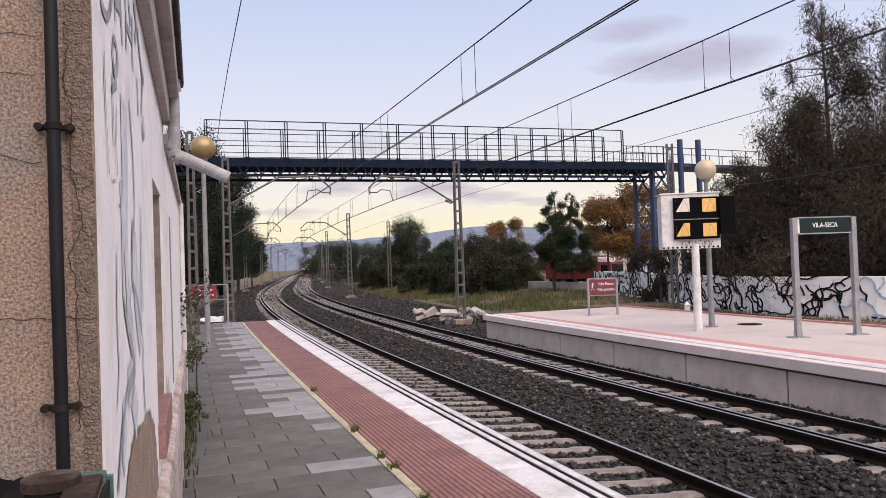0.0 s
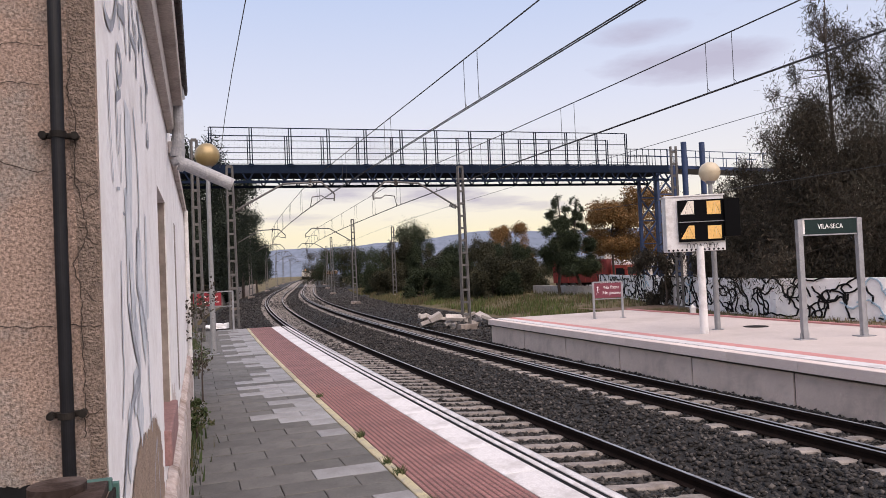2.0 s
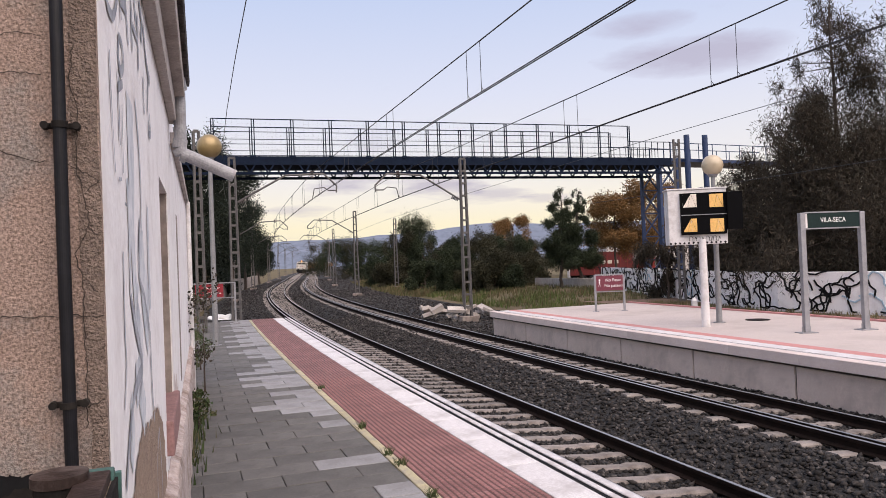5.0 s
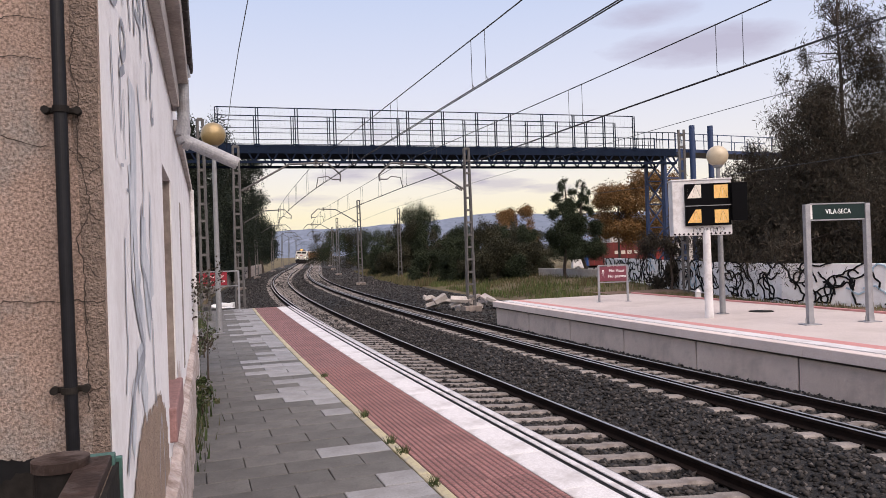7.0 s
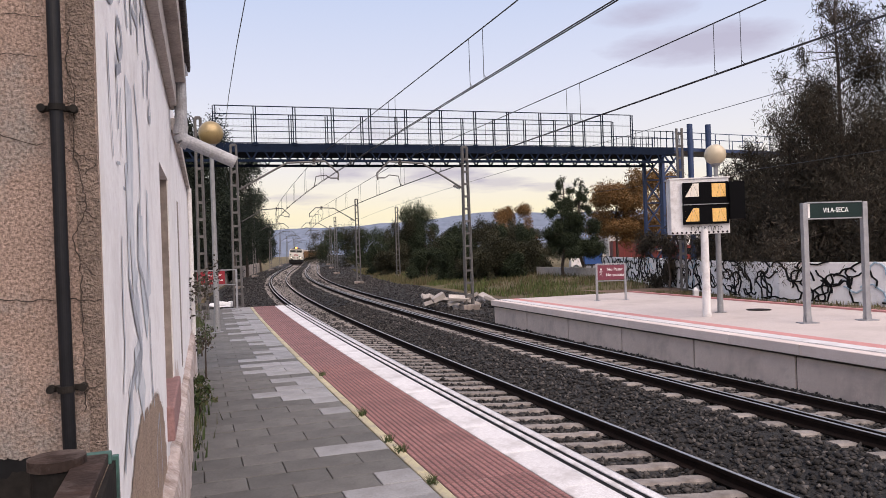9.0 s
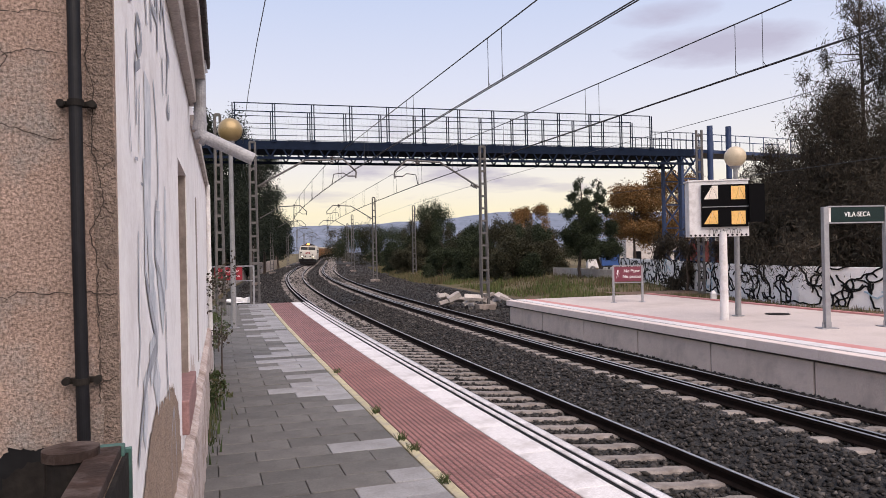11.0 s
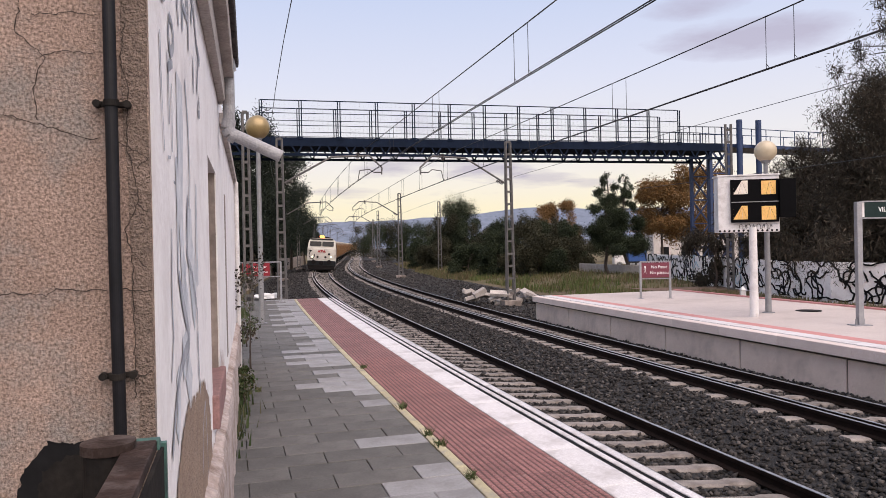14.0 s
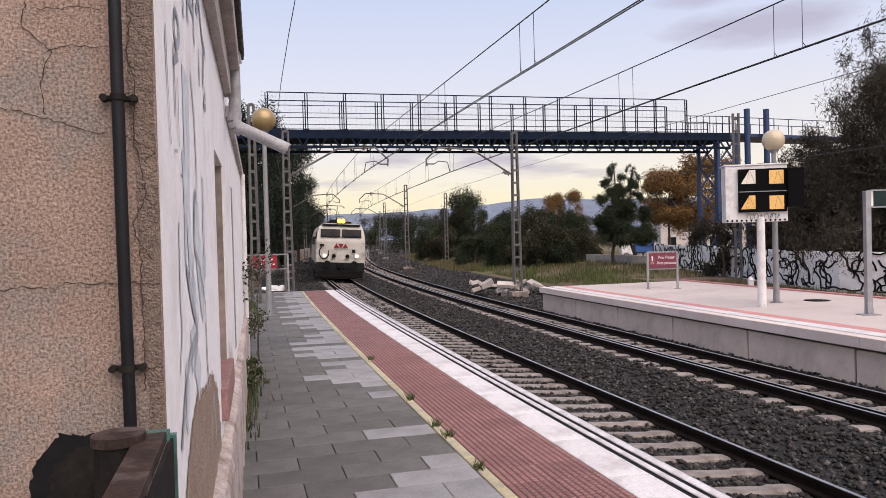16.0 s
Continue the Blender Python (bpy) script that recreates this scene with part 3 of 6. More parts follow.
def pave_near():
    rng = random.Random(5)
    row, s = 0.415, -2.0
    i = 0
    while s < P_END - 0.1:
        s1 = min(s + row, P_END)
        o = -3.10
        # new pale slabs lie along the strip in a ragged run
        pale = 1 if rng.random() < 0.68 else 0
        if rng.random() < (0.38 if first_small(i) else 0.04):
            pale += 1
        first = 0.8 if i % 2 else 0.4
        j = 0
        while o > -5.35:
            w = first if j == 0 else 0.8
            o1 = max(o - w, -5.42)
            m = M["slab_light"] if j < pale and s > 1 else M["slab_dark"]
            lift = rng.uniform(-0.004, 0.004) + (0.006 if m is M["slab_light"] else 0)
            curved_tile("paving_slab", s + 0.004, s1 - 0.004, o1 + 0.004, o - 0.004, NEAR_Z + lift, 0.05, m, near_pl)
            o = o1
            j += 1
        s = s1
        i += 1


def strips_near():
    rng = random.Random(8)
    # yellow kerb stones
    s = -2.0
    while s < P_END - 0.1:
        s1 = min(s + 1.0, P_END)
        curved_tile("kerb_stone", s + 0.004, s1 - 0.004, -3.09, -2.98, NEAR_Z + 0.004, 0.06, M["yellow"], near_pl)
        s = s1
    # red tactile tiles, 0.44 m, with raised ribs
    s = -2.0
    while s < P_END - 0.1:
        s1 = min(s + 0.46, P_END)
        for o0, o1 in ((-2.975, -2.51), (-2.51, -2.045)):
            red_tile(s + 0.002, s1 - 0.002, o0 + 0.002, o1 - 0.002)
        s = s1
    # white coping slabs
    s = -2.0
    while s < P_END - 0.1:
        s1 = min(s + 1.25, P_END)
        curved_tile("coping_slab", s + 0.002, s1 - 0.002, -2.042, -1.632, NEAR_Z + 0.006, 0.11, M["coping"], near_pl, 0.006)
        for o0, o1 in ((-1.566, -1.492), (-1.432, -1.335)):
            curved_tile("edge_strip", s + 0.002, s1 - 0.002, o0, o1, NEAR_Z + 0.006, 0.11, M["coping"], near_pl, 0.005)
        for o0, o1 in ((-1.632, -1.566), (-1.492, -1.432)):
            curved_tile("edge_groove", s + 0.002, s1 - 0.002, o0, o1, NEAR_Z - 0.004, 0.09, M["paint_black"], near_pl, 0.001)
        s = s1


def red_tile(s0, s1, o0, o1):
    """Tactile tile: rows of small raised studs nearby, plain ribs further off."""
    x, y, zz = at(s0, o0, NEAR_Z)
    vs, fs = [], []

    def put(s, o, z):
        p = at(s, o, NEAR_Z + z)
        vs.append((p[0] - x, p[1] - y, p[2] - zz))

    for s, o in ((s0, o0), (s0, o1), (s1, o1), (s1, o0)):
        put(s, o, 0)
    for s, o in ((s0, o0), (s0, o1), (s1, o1), (s1, o0)):
        put(s, o, -0.04)
    fs += [(0, 1, 2, 3), (0, 4, 5, 1), (1, 5, 6, 2), (2, 6, 7, 3), (3, 7, 4, 0)]
    n = 7
    m = 7 if s0 < 16 else 1
    wo, ws = (o1 - o0) / n, (s1 - s0) / m
    for i in range(n):
        for j in range(m):
            k = len(vs)
            a0, a1 = o0 + (i + 0.12) * wo, o0 + (i + 0.88) * wo
            b0, b1 = s0 + (j + (0.12 if m > 1 else 0)) * ws, s0 + (j + (0.88 if m > 1 else 1)) * ws
            e = 0.008
            for q, z in ((0, 0.0), (e, 0.007)):
                for s, o in ((b0 + q, a0 + q), (b0 + q, a1 - q), (b1 - q, a1 - q), (b1 - q, a0 + q)):
                    put(s, o, z)
            fs += [(k + 4, k + 5, k + 6, k + 7)] + [(k + c, k + (c + 1) % 4, k + 4 + (c + 1) % 4, k + 4 + c) for c in range(4)]
    ob = mesh_ob("tactile_tile", vs, fs, M["red"], near_pl)
    # base face between the studs takes a darker red
    ob.data.materials.append(M["red_gap"])
    ob.data.polygons[0].material_index = 1
    ob.matrix_basis = Matrix.Translation((x, y, zz))


# ================= opposite platform =================
O_END = 29.2


def build_opp_platform():
    o = 5.93
    z = OPP_Z
    pl = sweep("opposite_platform", [(o + 0.28, -0.7), (o + 0.28, z - 0.02), (o + 6.45, z - 0.02), (o + 6.45, -0.7)], -30, O_END, 1.0, M["conc"])
    tagged(pl, "raised concrete station platform with pale paving and pink strip", "platform", kind="structure")
    sweep("platform_paving", [(o + 1.15, z), (o + 6.3, z), (o + 6.3, z - 0.05), (o + 1.15, z - 0.05)], -30, O_END - 0.02, 1.0, M["pave_op"], pl, "pale beige paving")
    sweep("warning_strip", [(o + 0.78, z + 0.003), (o + 1.15, z + 0.003), (o + 1.15, z - 0.05), (o + 0.78, z - 0.05)], -30, O_END - 0.02, 1.0, M["red_op"], pl, "pink ribbed warning strip")
    sweep("kerb", [(o + 6.3, z + 0.05), (o + 6.45, z + 0.05), (o + 6.45, z - 0.1), (o + 6.3, z - 0.1)], -30, O_END, 1.0, M["red_op"], pl, "pink kerb along the back of the platform")
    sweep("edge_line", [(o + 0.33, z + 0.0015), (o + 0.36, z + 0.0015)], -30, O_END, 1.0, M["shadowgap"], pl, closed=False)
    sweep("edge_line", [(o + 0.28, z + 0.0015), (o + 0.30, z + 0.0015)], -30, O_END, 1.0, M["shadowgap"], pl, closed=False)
    sweep("white_strip", [(o + 0.27, z), (o + 0.78, z), (o + 0.78, z - 0.05), (o + 0.27, z - 0.05)], -30, O_END, 1.0, M["coping"], pl, "white edge strip")
    s = O_END
    k = 0
    while s > -8:
        s0 = s - 2.0
        curved_tile("coping_slab", s0 + 0.004, s - 0.004, o, o + 0.268, z + 0.001, 0.21, M["conc_pink"], pl, 0.01)
        s = s0
    s = O_END
    while s > -8:
        s0 = s - 3.15
        curved_tile("face_panel", s0 + 0.025, s - 0.025, o + 0.14, o + 0.26, z - 0.28, 1.0, M["conc"], pl, 0.008)
        s = s0
    # dark sheet gives the gaps below the coping and between panels their shade
    sweep("recess", [(o + 0.17, z - 0.22), (o + 0.29, z - 0.22), (o + 0.29, -0.7), (o + 0.17, -0.7)], -10, O_END - 0.03, 1.0, M["shadowgap"], pl, "dark sheet painting the shade behind the panels")
    return pl


opp_pl = build_opp_platform()
# dirt strip behind the platform
bank = sweep("dirt_bank", [(12.4, OPP_Z - 0.12), (13.6, 0.42), (16.5, 0.40), (30, 0.30), (45, -0.63)], -30, 34, 2.0, M["dirt"], closed=False)
tagged(bank, "bare brown earth strip behind the platform", "ground", kind="structure")


verge = sweep("verge", [(11.4, -0.60), (13.4, -0.38), (16, 0.05), (20, 0.35), (24, 0.2), (29, -0.66)], 35, 130, 3.0, M["ground"], closed=False)
tagged(verge, "weedy earth verge rising beside the railway", "ground", kind="structure")


def verge_z(o):
    return float(np.interp(o, [11.4, 13.4, 16, 20, 24, 29], [-0.60, -0.38, 0.05, 0.35, 0.2, -0.66]))


# ================= station building =================
WH = radians(-19.3)
WD, WN = Vector((math.sin(WH), math.cos(WH), 0)), Vector((math.cos(WH), -math.sin(WH), 0))


def W(u, v, z):
    """Place u along the station wall, v out from the eye's line towards the track, z up."""
    p = WD * u + WN * v
    return Vector((p.x, p.y, z))


WM = Matrix(((WN.x, WD.x, 0, 0), (WN.y, WD.y, 0, 0), (0, 0, 1, 0), (0, 0, 0, 1)))  # local x = v, y = u
U0, V0, WTOP = 2.30, -0.227, 4.35
OPENINGS = [(5.5, 6.8, 1.65, 3.37)]
# the side wall leaves the corner a little out of square
SIDE = Matrix.Translation((V0, U0, 0)) @ Matrix.Rotation(-0.0166, 4, "Z") @ Matrix.Translation((-V0, -U0, 0))


def on_side(ob):
    ob.matrix_basis = SIDE @ ob.matrix_basis
    return ob




def build_station():
    st = empty("station_building", WM)
    tagged(st, "old station building with stucco gable and graffiti-marked white side", "building")
    # end wall of rough stucco
    bm = bmesh.new()
    box(bm, (V0 - 3.3, U0 + 0.15, 2.6), (6.6 - 0.002, 0.3, 5.6))
    part("end_wall", bm, M["stucco"], st, "rough beige stucco wall with fine cracks")
    # side wall: pieces round the openings, 0.35 m thick
    t, u_end = 0.35, 15.6
    bm = bmesh.new()
    us = sorted({U0 + 0.04, u_end} | {q for op in OPENINGS for q in op[:2]})
    zs = sorted({-0.15, WTOP} | {q for op in OPENINGS for q in op[2:]})
    grid = {(u, z): bm.verts.new((V0, u, z)) for u in us for z in zs}
    for ua, ub in zip(us, us[1:]):
        for za, zb in zip(zs, zs[1:]):
            if any(op[0] <= ua < op[1] and op[2] <= za < op[3] for op in OPENINGS):
                continue
            bm.faces.new((grid[ua, za], grid[ub, za], grid[ub, zb], grid[ua, zb]))
    g = bmesh.ops.extrude_face_region(bm, geom=list(bm.faces))
    bmesh.ops.translate(bm, vec=(-t, 0, 0), verts=[q for q in g["geom"] if isinstance(q, bmesh.types.BMVert)])
    bmesh.ops.recalc_face_normals(bm, faces=bm.faces)
    on_side(part("side_wall", bm, M["white_wall"], st, "white painted wall, flaking"))
    # narrow recess further along, gutter board of the lower wing
    bm = bmesh.new()
    box(bm, (V0 - 0.02, 9.1, 2.4), (0.05, 0.35, 1.9))
    on_side(part("side_recess", bm, M["old_wall"], st, "narrow grey boarded slit"))
    bm = bmesh.new()
    box(bm, (V0 + 0.03, 11.7, 4.05), (0.06, 7.6, 0.12), bevel=0.01)
    on_side(part("gutter_board", bm, M["cornice"], st, "grimy gutter board of the lower wing"))
    bm = bmesh.new()
    rod(bm, (0.03, 14.6, 0.5), (0.03, 14.6, 4.0), 0.042, seg=12)
    part("rear_downpipe", bm, M["white_metal"], st, "thin pale downpipe")
    # plinth with broken outline
    rng = random.Random(3)
    vs, fs, n = [], [], 90
    for i in range(n):
        u = 2.9 + (u_end - 0.02 - 2.9) * i / (n - 1)
        h = 1.28 + rng.uniform(-0.03, 0.03) - 0.25 * max(0, 1 - i / 6)
        e = rng.uniform(-0.008, 0.008)
        vs += [(V0 + 0.002, u, -0.1), (V0 + 0.09 + e, u, -0.1), (V0 + 0.085 + e, u, h - 0.1), (V0 + 0.068 + e, u, h - 0.02), (V0 + 0.002, u, h + 0.02)]
    for i in range(n - 1):
        for j in range(4):
            a = i * 5 + j
            fs.append((a, a + 1, a + 6, a + 5))
    fs.append((0, 4, 3, 2, 1))
    on_side(mesh_ob("plinth", vs, fs, M["plinth"], st, "battered projecting plinth"))
    # cornice band under the eave
    bm = bmesh.new()
    box(bm, (V0 + 0.036, 5.08, 4.27), (0.072, 5.44, 0.2), bevel=0.012)
    box(bm, (V0 + 0.08, 5.08, 4.5), (0.16, 5.46, 0.2), bevel=0.012)
    on_side(part("cornice", bm, M["cornice"], st, "grimy stepped cornice"))
    for k in range(25):
        bm = bmesh.new()
        box(bm, (V0 - 0.05, 2.5 + k * 0.222, 4.65), (0.52, 0.2, 0.07), Euler((0, radians(8), 0)).to_matrix(), bevel=0.015)
        on_side(part("roof_tile", bm, M["eave"], st))
    bm = bmesh.new()
    box(bm, (V0 - 2.6, 4.7, 5.0), (4.8, 4.9, 0.12), Euler((0, radians(8), 0)).to_matrix())
    box(bm, (V0 - 2.5, 11.75, 4.3), (4.8, 7.7, 0.12), Euler((0, radians(4), 0)).to_matrix())
    part("roof", bm, M["eave"], st, "dark tiled roof")
    # windows set back in the openings
    for a, b, zl, zh in OPENINGS:
        bm = bmesh.new()
        box(bm, (V0 - 0.13, (a + b) / 2, zl - 0.11), (0.36, b - a + 0.12, 0.24), bevel=0.015)
        on_side(part("window_sill", bm, M["sill"], st, "dusty red worn sill"))
        bm = bmesh.new()
        box(bm, (V0 - 0.17, b - 0.02, (zl + zh) / 2), (0.32, 0.04, zh - zl))
        on_side(part("window_jamb", bm, M["old_wall"], st, "bare grey window jamb"))
        bm = bmesh.new()
        for uu in (a + 0.04, b - 0.04, (a + b) / 2):
            box(bm, (V0 - 0.24, uu, (zl + zh) / 2 + 0.03), (0.06, 0.08, zh - zl - 0.06))
        box(bm, (V0 - 0.24, (a + b) / 2, zh - 0.04), (0.055, b - a, 0.08))
        on_side(part("window_frame", bm, M["old_wall"], st, "dark closed window frame"))
        bm = bmesh.new()
        box(bm, (V0 - 0.27, (a + b) / 2, (zl + zh) / 2), (0.02, b - a, zh - zl))
        on_side(part("window_board", bm, M["old_wall"], st, "blocked window"))
    return st


station = build_station()


def build_drain_pipe():
    """Thin black conduit on the stucco wall."""
    p = empty("black_pipe", WM)
    tagged(p, "black plastic pipe clamped to the stucco end wall", "pipe")
    v, u = -0.322, U0 - 0.04
    bm = bmesh.new()
    rod(bm, (v + 0.012, u, 1.2), (v, u, 2.7), 0.0175, seg=20)
    rod(bm, (v, u, 2.7), (v - 0.004, u, 4.6), 0.0175, seg=20)
    part("tube", bm, M["black_plastic"], p, smooth=False)
    for z in (3.11, 2.335):
        bm = bmesh.new()
        rod(bm, (v, u, z - 0.009), (v, u, z + 0.009), 0.0215, seg=20)
        box(bm, (v, u + 0.022, z), (0.085, 0.016, 0.016), bevel=0.003)
        for dv in (-0.04, 0.04):
            rod(bm, (v + dv, u + 0.03, z), (v + dv, u + 0.002, z), 0.011, seg=10)
        part("clamp", bm, M["dark_steel"], p, "dark steel pipe clamp")
    return p


build_drain_pipe()


def ribbon(name, paths, plane, material, parent, label=""):
    """Flat painted strokes, each a list of (a, z, width), laid on a wall by plane(a, z)."""
    vs, fs = [], []
    for path in paths:
        k = len(vs)
        for i, (a, z, w) in enumerate(path):
            p, q = path[max(0, i - 1)], path[min(len(path) - 1, i + 1)]
            d = Vector((q[0] - p[0], q[1] - p[1]))
            d = d.normalized() if d.length > 1e-6 else Vector((0, 1))
            vs += [plane(a - d.y * w / 2, z + d.x * w / 2), plane(a + d.y * w / 2, z - d.x * w / 2)]
        for i in range(len(path) - 1):
            fs.append((k + 2 * i, k + 2 * i + 1, k + 2 * i + 3, k + 2 * i + 2))
    return mesh_ob(name, vs, fs, material, parent, label)


def smooth_path(pts, n=10):
    """Catmull-Rom through (a, z, width) points."""
    out = []
    P = [pts[0]] + list(pts) + [pts[-1]]
    for i in range(1, len(P) - 2):
        for k in range(n):
            t = k / n
            out.append(tuple(0.5 * (2 * P[i][c] + (P[i + 1][c] - P[i - 1][c]) * t + (2 * P[i - 1][c] - 5 * P[i][c] + 4 * P[i + 1][c] - P[i + 2][c]) * t * t + (3 * P[i][c] - P[i - 1][c] - 3 * P[i + 1][c] + P[i + 2][c]) * t ** 3) for c in range(3)))
    out.append(pts[-1])
    return out


def blob(name, ring, plane, material, parent, label="", seed=1, rough=0.04):
    """A ragged-edged patch."""
    rng = random.Random(seed)
    pts = []
    for (a0, z0), (a1, z1) in zip(ring, ring[1:] + ring[:1]):
        for k in range(12):
            t = k / 12
            pts.append(plane(a0 + (a1 - a0) * t + rng.uniform(-rough, rough), z0 + (z1 - z0) * t + rng.uniform(-rough, rough)))
    return mesh_ob(name, pts, [tuple(range(len(pts)))], material, parent, label)


CRACKS = [
    [(-0.53, 3.36), (-0.42, 3.37), (-0.35, 3.37)],
    [(-0.51, 3.24), (-0.46, 3.26), (-0.36, 3.26)],
    [(-0.56, 3.38), (-0.57, 3.31), (-0.5, 3.24), (-0.53, 3.15), (-0.52, 3.05)],
    [(-0.63, 3.08), (-0.57, 3.07), (-0.51, 3.05), (-0.42, 3.02), (-0.35, 3.01)],
    [(-0.65, 2.57), (-0.59, 2.58), (-0.51, 2.57), (-0.48, 2.59), (-0.43, 2.58), (-0.3, 2.58), (-0.22, 2.57)],
    [(-0.29, 3.35), (-0.3, 3.24), (-0.28, 3.16), (-0.29, 2.99), (-0.27, 2.92), (-0.26, 2.83), (-0.3, 2.75), (-0.28, 2.68), (-0.28, 2.56), (-0.28, 2.49), (-0.28, 2.25)],
    [(-0.32, 3.01), (-0.23, 2.96), (-0.27, 2.92)],
    [(-0.26, 2.83), (-0.23, 2.79)],
    [(-0.28, 2.68), (-0.23, 2.63)],
    [(-0.28, 2.32), (-0.22, 2.34)],
    [(-0.9, 3.1), (-0.63, 3.08)], [(-0.95, 2.6), (-0.65, 2.57)], [(-0.6, 3.9), (-0.56, 3.38)],
]


def wall_marks():
    face = lambda a, z: (V0 + 0.003, a, z)
    face2 = lambda a, z: (V0 + 0.0045, a, z)
    gable = lambda a, z: (a, U0 - 0.003, z)
    gable2 = lambda a, z: (a, U0 - 0.0045, z)
    sp = smooth_path
    pale = [
        sp([(3.29, 3.42, 0.27), (3.28, 3.15, 0.27), (3.24, 2.87, 0.18), (3.29, 2.64, 0.18), (3.36, 2.54, 0.27)]),
        sp([(3.08, 3.06, 0.09), (3.11, 2.86, 0.09), (3.07, 2.6, 0.06)]),
        sp([(3.31, 2.55, 0.12), (3.51, 2.39, 0.18), (3.43, 2.27, 0.18), (3.19, 2.24, 0.18)]),
        sp([(3.68, 2.89, 0.27), (3.7, 2.68, 0.27), (3.88, 2.52, 0.36), (4.0, 2.43, 0.36)]),
        sp([(2.85, 2.77, 0.032), (2.82, 2.49, 0.032), (2.84, 2.37, 0.032), (2.74, 2.23, 0.032)]),
        sp([(4.19, 3.04, 0.12), (4.15, 2.77, 0.15), (4.16, 2.5, 0.12)]),
        sp([(3.54, 2.21, 0.33), (3.41, 2.06, 0.33)]),
        sp([(2.97, 2.23, 0.12), (3.0, 2.1, 0.12), (2.91, 1.99, 0.12)]),
        sp([(3.59, 3.48, 0.06), (3.73, 3.27, 0.06), (3.76, 3.01, 0.06), (3.68, 2.89, 0.06)]),
    ]
    for q in pale:
        on_side(ribbon("faded_graffiti", [q], face, M["paint_blue"], station, "faded blue-grey spray stroke"))
    dark = [
        sp([(2.53, 3.59, 0.03), (2.59, 3.56, 0.06), (2.74, 3.58, 0.06), (2.88, 3.68, 0.06), (2.94, 3.77, 0.06)]),
        sp([(3.0, 3.78, 0.05), (3.03, 3.66, 0.05)]),
        sp([(3.22, 3.86, 0.05), (3.32, 3.65, 0.075)]),
        sp([(3.03, 3.74, 0.08), (3.26, 3.79, 0.12)]),
        sp([(3.53, 3.98, 0.075), (3.51, 3.68, 0.075)]),
        sp([(3.66, 4.03, 0.06), (3.79, 3.88, 0.08)]),
        sp([(3.56, 3.81, 0.06), (3.84, 3.83, 0.08)]),
        sp([(3.89, 3.97, 0.08), (3.85, 3.68, 0.08)]),
        sp([(4.03, 4.08, 0.1), (4.19, 4.01, 0.1), (4.07, 3.9, 0.1)]),
        sp([(4.28, 4.04, 0.1), (4.48, 3.89, 0.1), (4.74, 3.84, 0.12)]),
        sp([(4.16, 3.73, 0.08), (4.16, 3.53, 0.08)]),
        sp([(4.59, 3.84, 0.075), (4.43, 3.59, 0.075)]),
        sp([(4.59, 3.62, 0.075), (4.64, 3.51, 0.075), (4.48, 3.49, 0.075), (4.51, 3.56, 0.075)]),
        sp([(2.92, 3.57, 0.05), (3.04, 3.56, 0.05), (3.06, 3.5, 0.075), (2.94, 3.44, 0.075), (2.88, 3.49, 0.05), (2.92, 3.57, 0.05)]),
        sp([(2.59, 3.42, 0.04), (2.6, 3.28, 0.04), (2.63, 3.14, 0.02), (2.66, 3.03, 0.04)]),
        sp([(2.84, 3.42, 0.04), (2.84, 3.3, 0.04), (2.84, 3.15, 0.04)]),
        sp([(2.82, 3.35, 0.06), (3.0, 3.41, 0.06)]),
        sp([(2.95, 3.32, 0.03), (2.93, 3.06, 0.03)]),
        sp([(2.76, 3.02, 0.02), (2.86, 3.03, 0.02)]),
        sp([(2.94, 2.95, 0.02), (3.02, 2.95, 0.02)]),
        sp([(3.07, 2.6, 0.07), (3.23, 2.48, 0.105), (3.46, 2.34, 0.105), (3.5, 2.28, 0.105), (3.25, 2.25, 0.105), (3.03, 2.2, 0.07), (2.86, 2.11, 0.07), (2.7, 1.97, 0.07)]),
        sp([(4.07, 2.39, 0.064), (4.1, 2.1, 0.064), (4.19, 1.91, 0.064)]),
        sp([(3.6, 2.94, 0.066), (3.5, 2.69, 0.066), (3.76, 2.58, 0.066), (4.02, 2.4, 0.11)]),
        sp([(4.55, 1.8, 0.05), (4.32, 1.67, 0.04), (4.28, 1.45, 0.04)]),
        sp([(4.55, 1.8, 0.05), (4.69, 1.51, 0.05), (4.67, 1.3, 0.05)]),
    ]
    for q in dark:
        on_side(ribbon("graffiti_line", [[(a, z, w * 0.62) for a, z, w in q]], face2, M["paint_grey"], station, "dark thin spray line"))
    on_side(blob("bare_patch", [(3.24, 2.0), (3.45, 2.01), (3.86, 1.95), (4.12, 1.97), (4.51, 1.93), (4.86, 1.8), (5.1, 1.62), (5.24, 1.3), (5.3, 0.5), (2.8, 0.5), (2.8, 1.8), (3.03, 1.92)], lambda a, z: (V0 + 0.0038, a, z), M["bare"], station, "bare brown render where paint has fallen", 2, 0.03))
    on_side(blob("pink_patch", [(7.0, 1.75), (6.95, 1.3), (7.9, 1.3), (7.8, 1.6)], lambda a, z: (V0 + 0.0025, a, z), M["conc_pink"], station, "faded pink patch beside the window", 3, 0.06))
    blob("dark_patch", [(-0.60, 1.95), (-0.58, 2.08), (-0.51, 2.16), (-0.44, 2.145), (-0.37, 2.15), (-0.34, 1.5), (-0.5, 1.5), (-0.57, 1.85)], gable, M["paint_black"], station, "black smudge on the stucco", 4, 0.006)
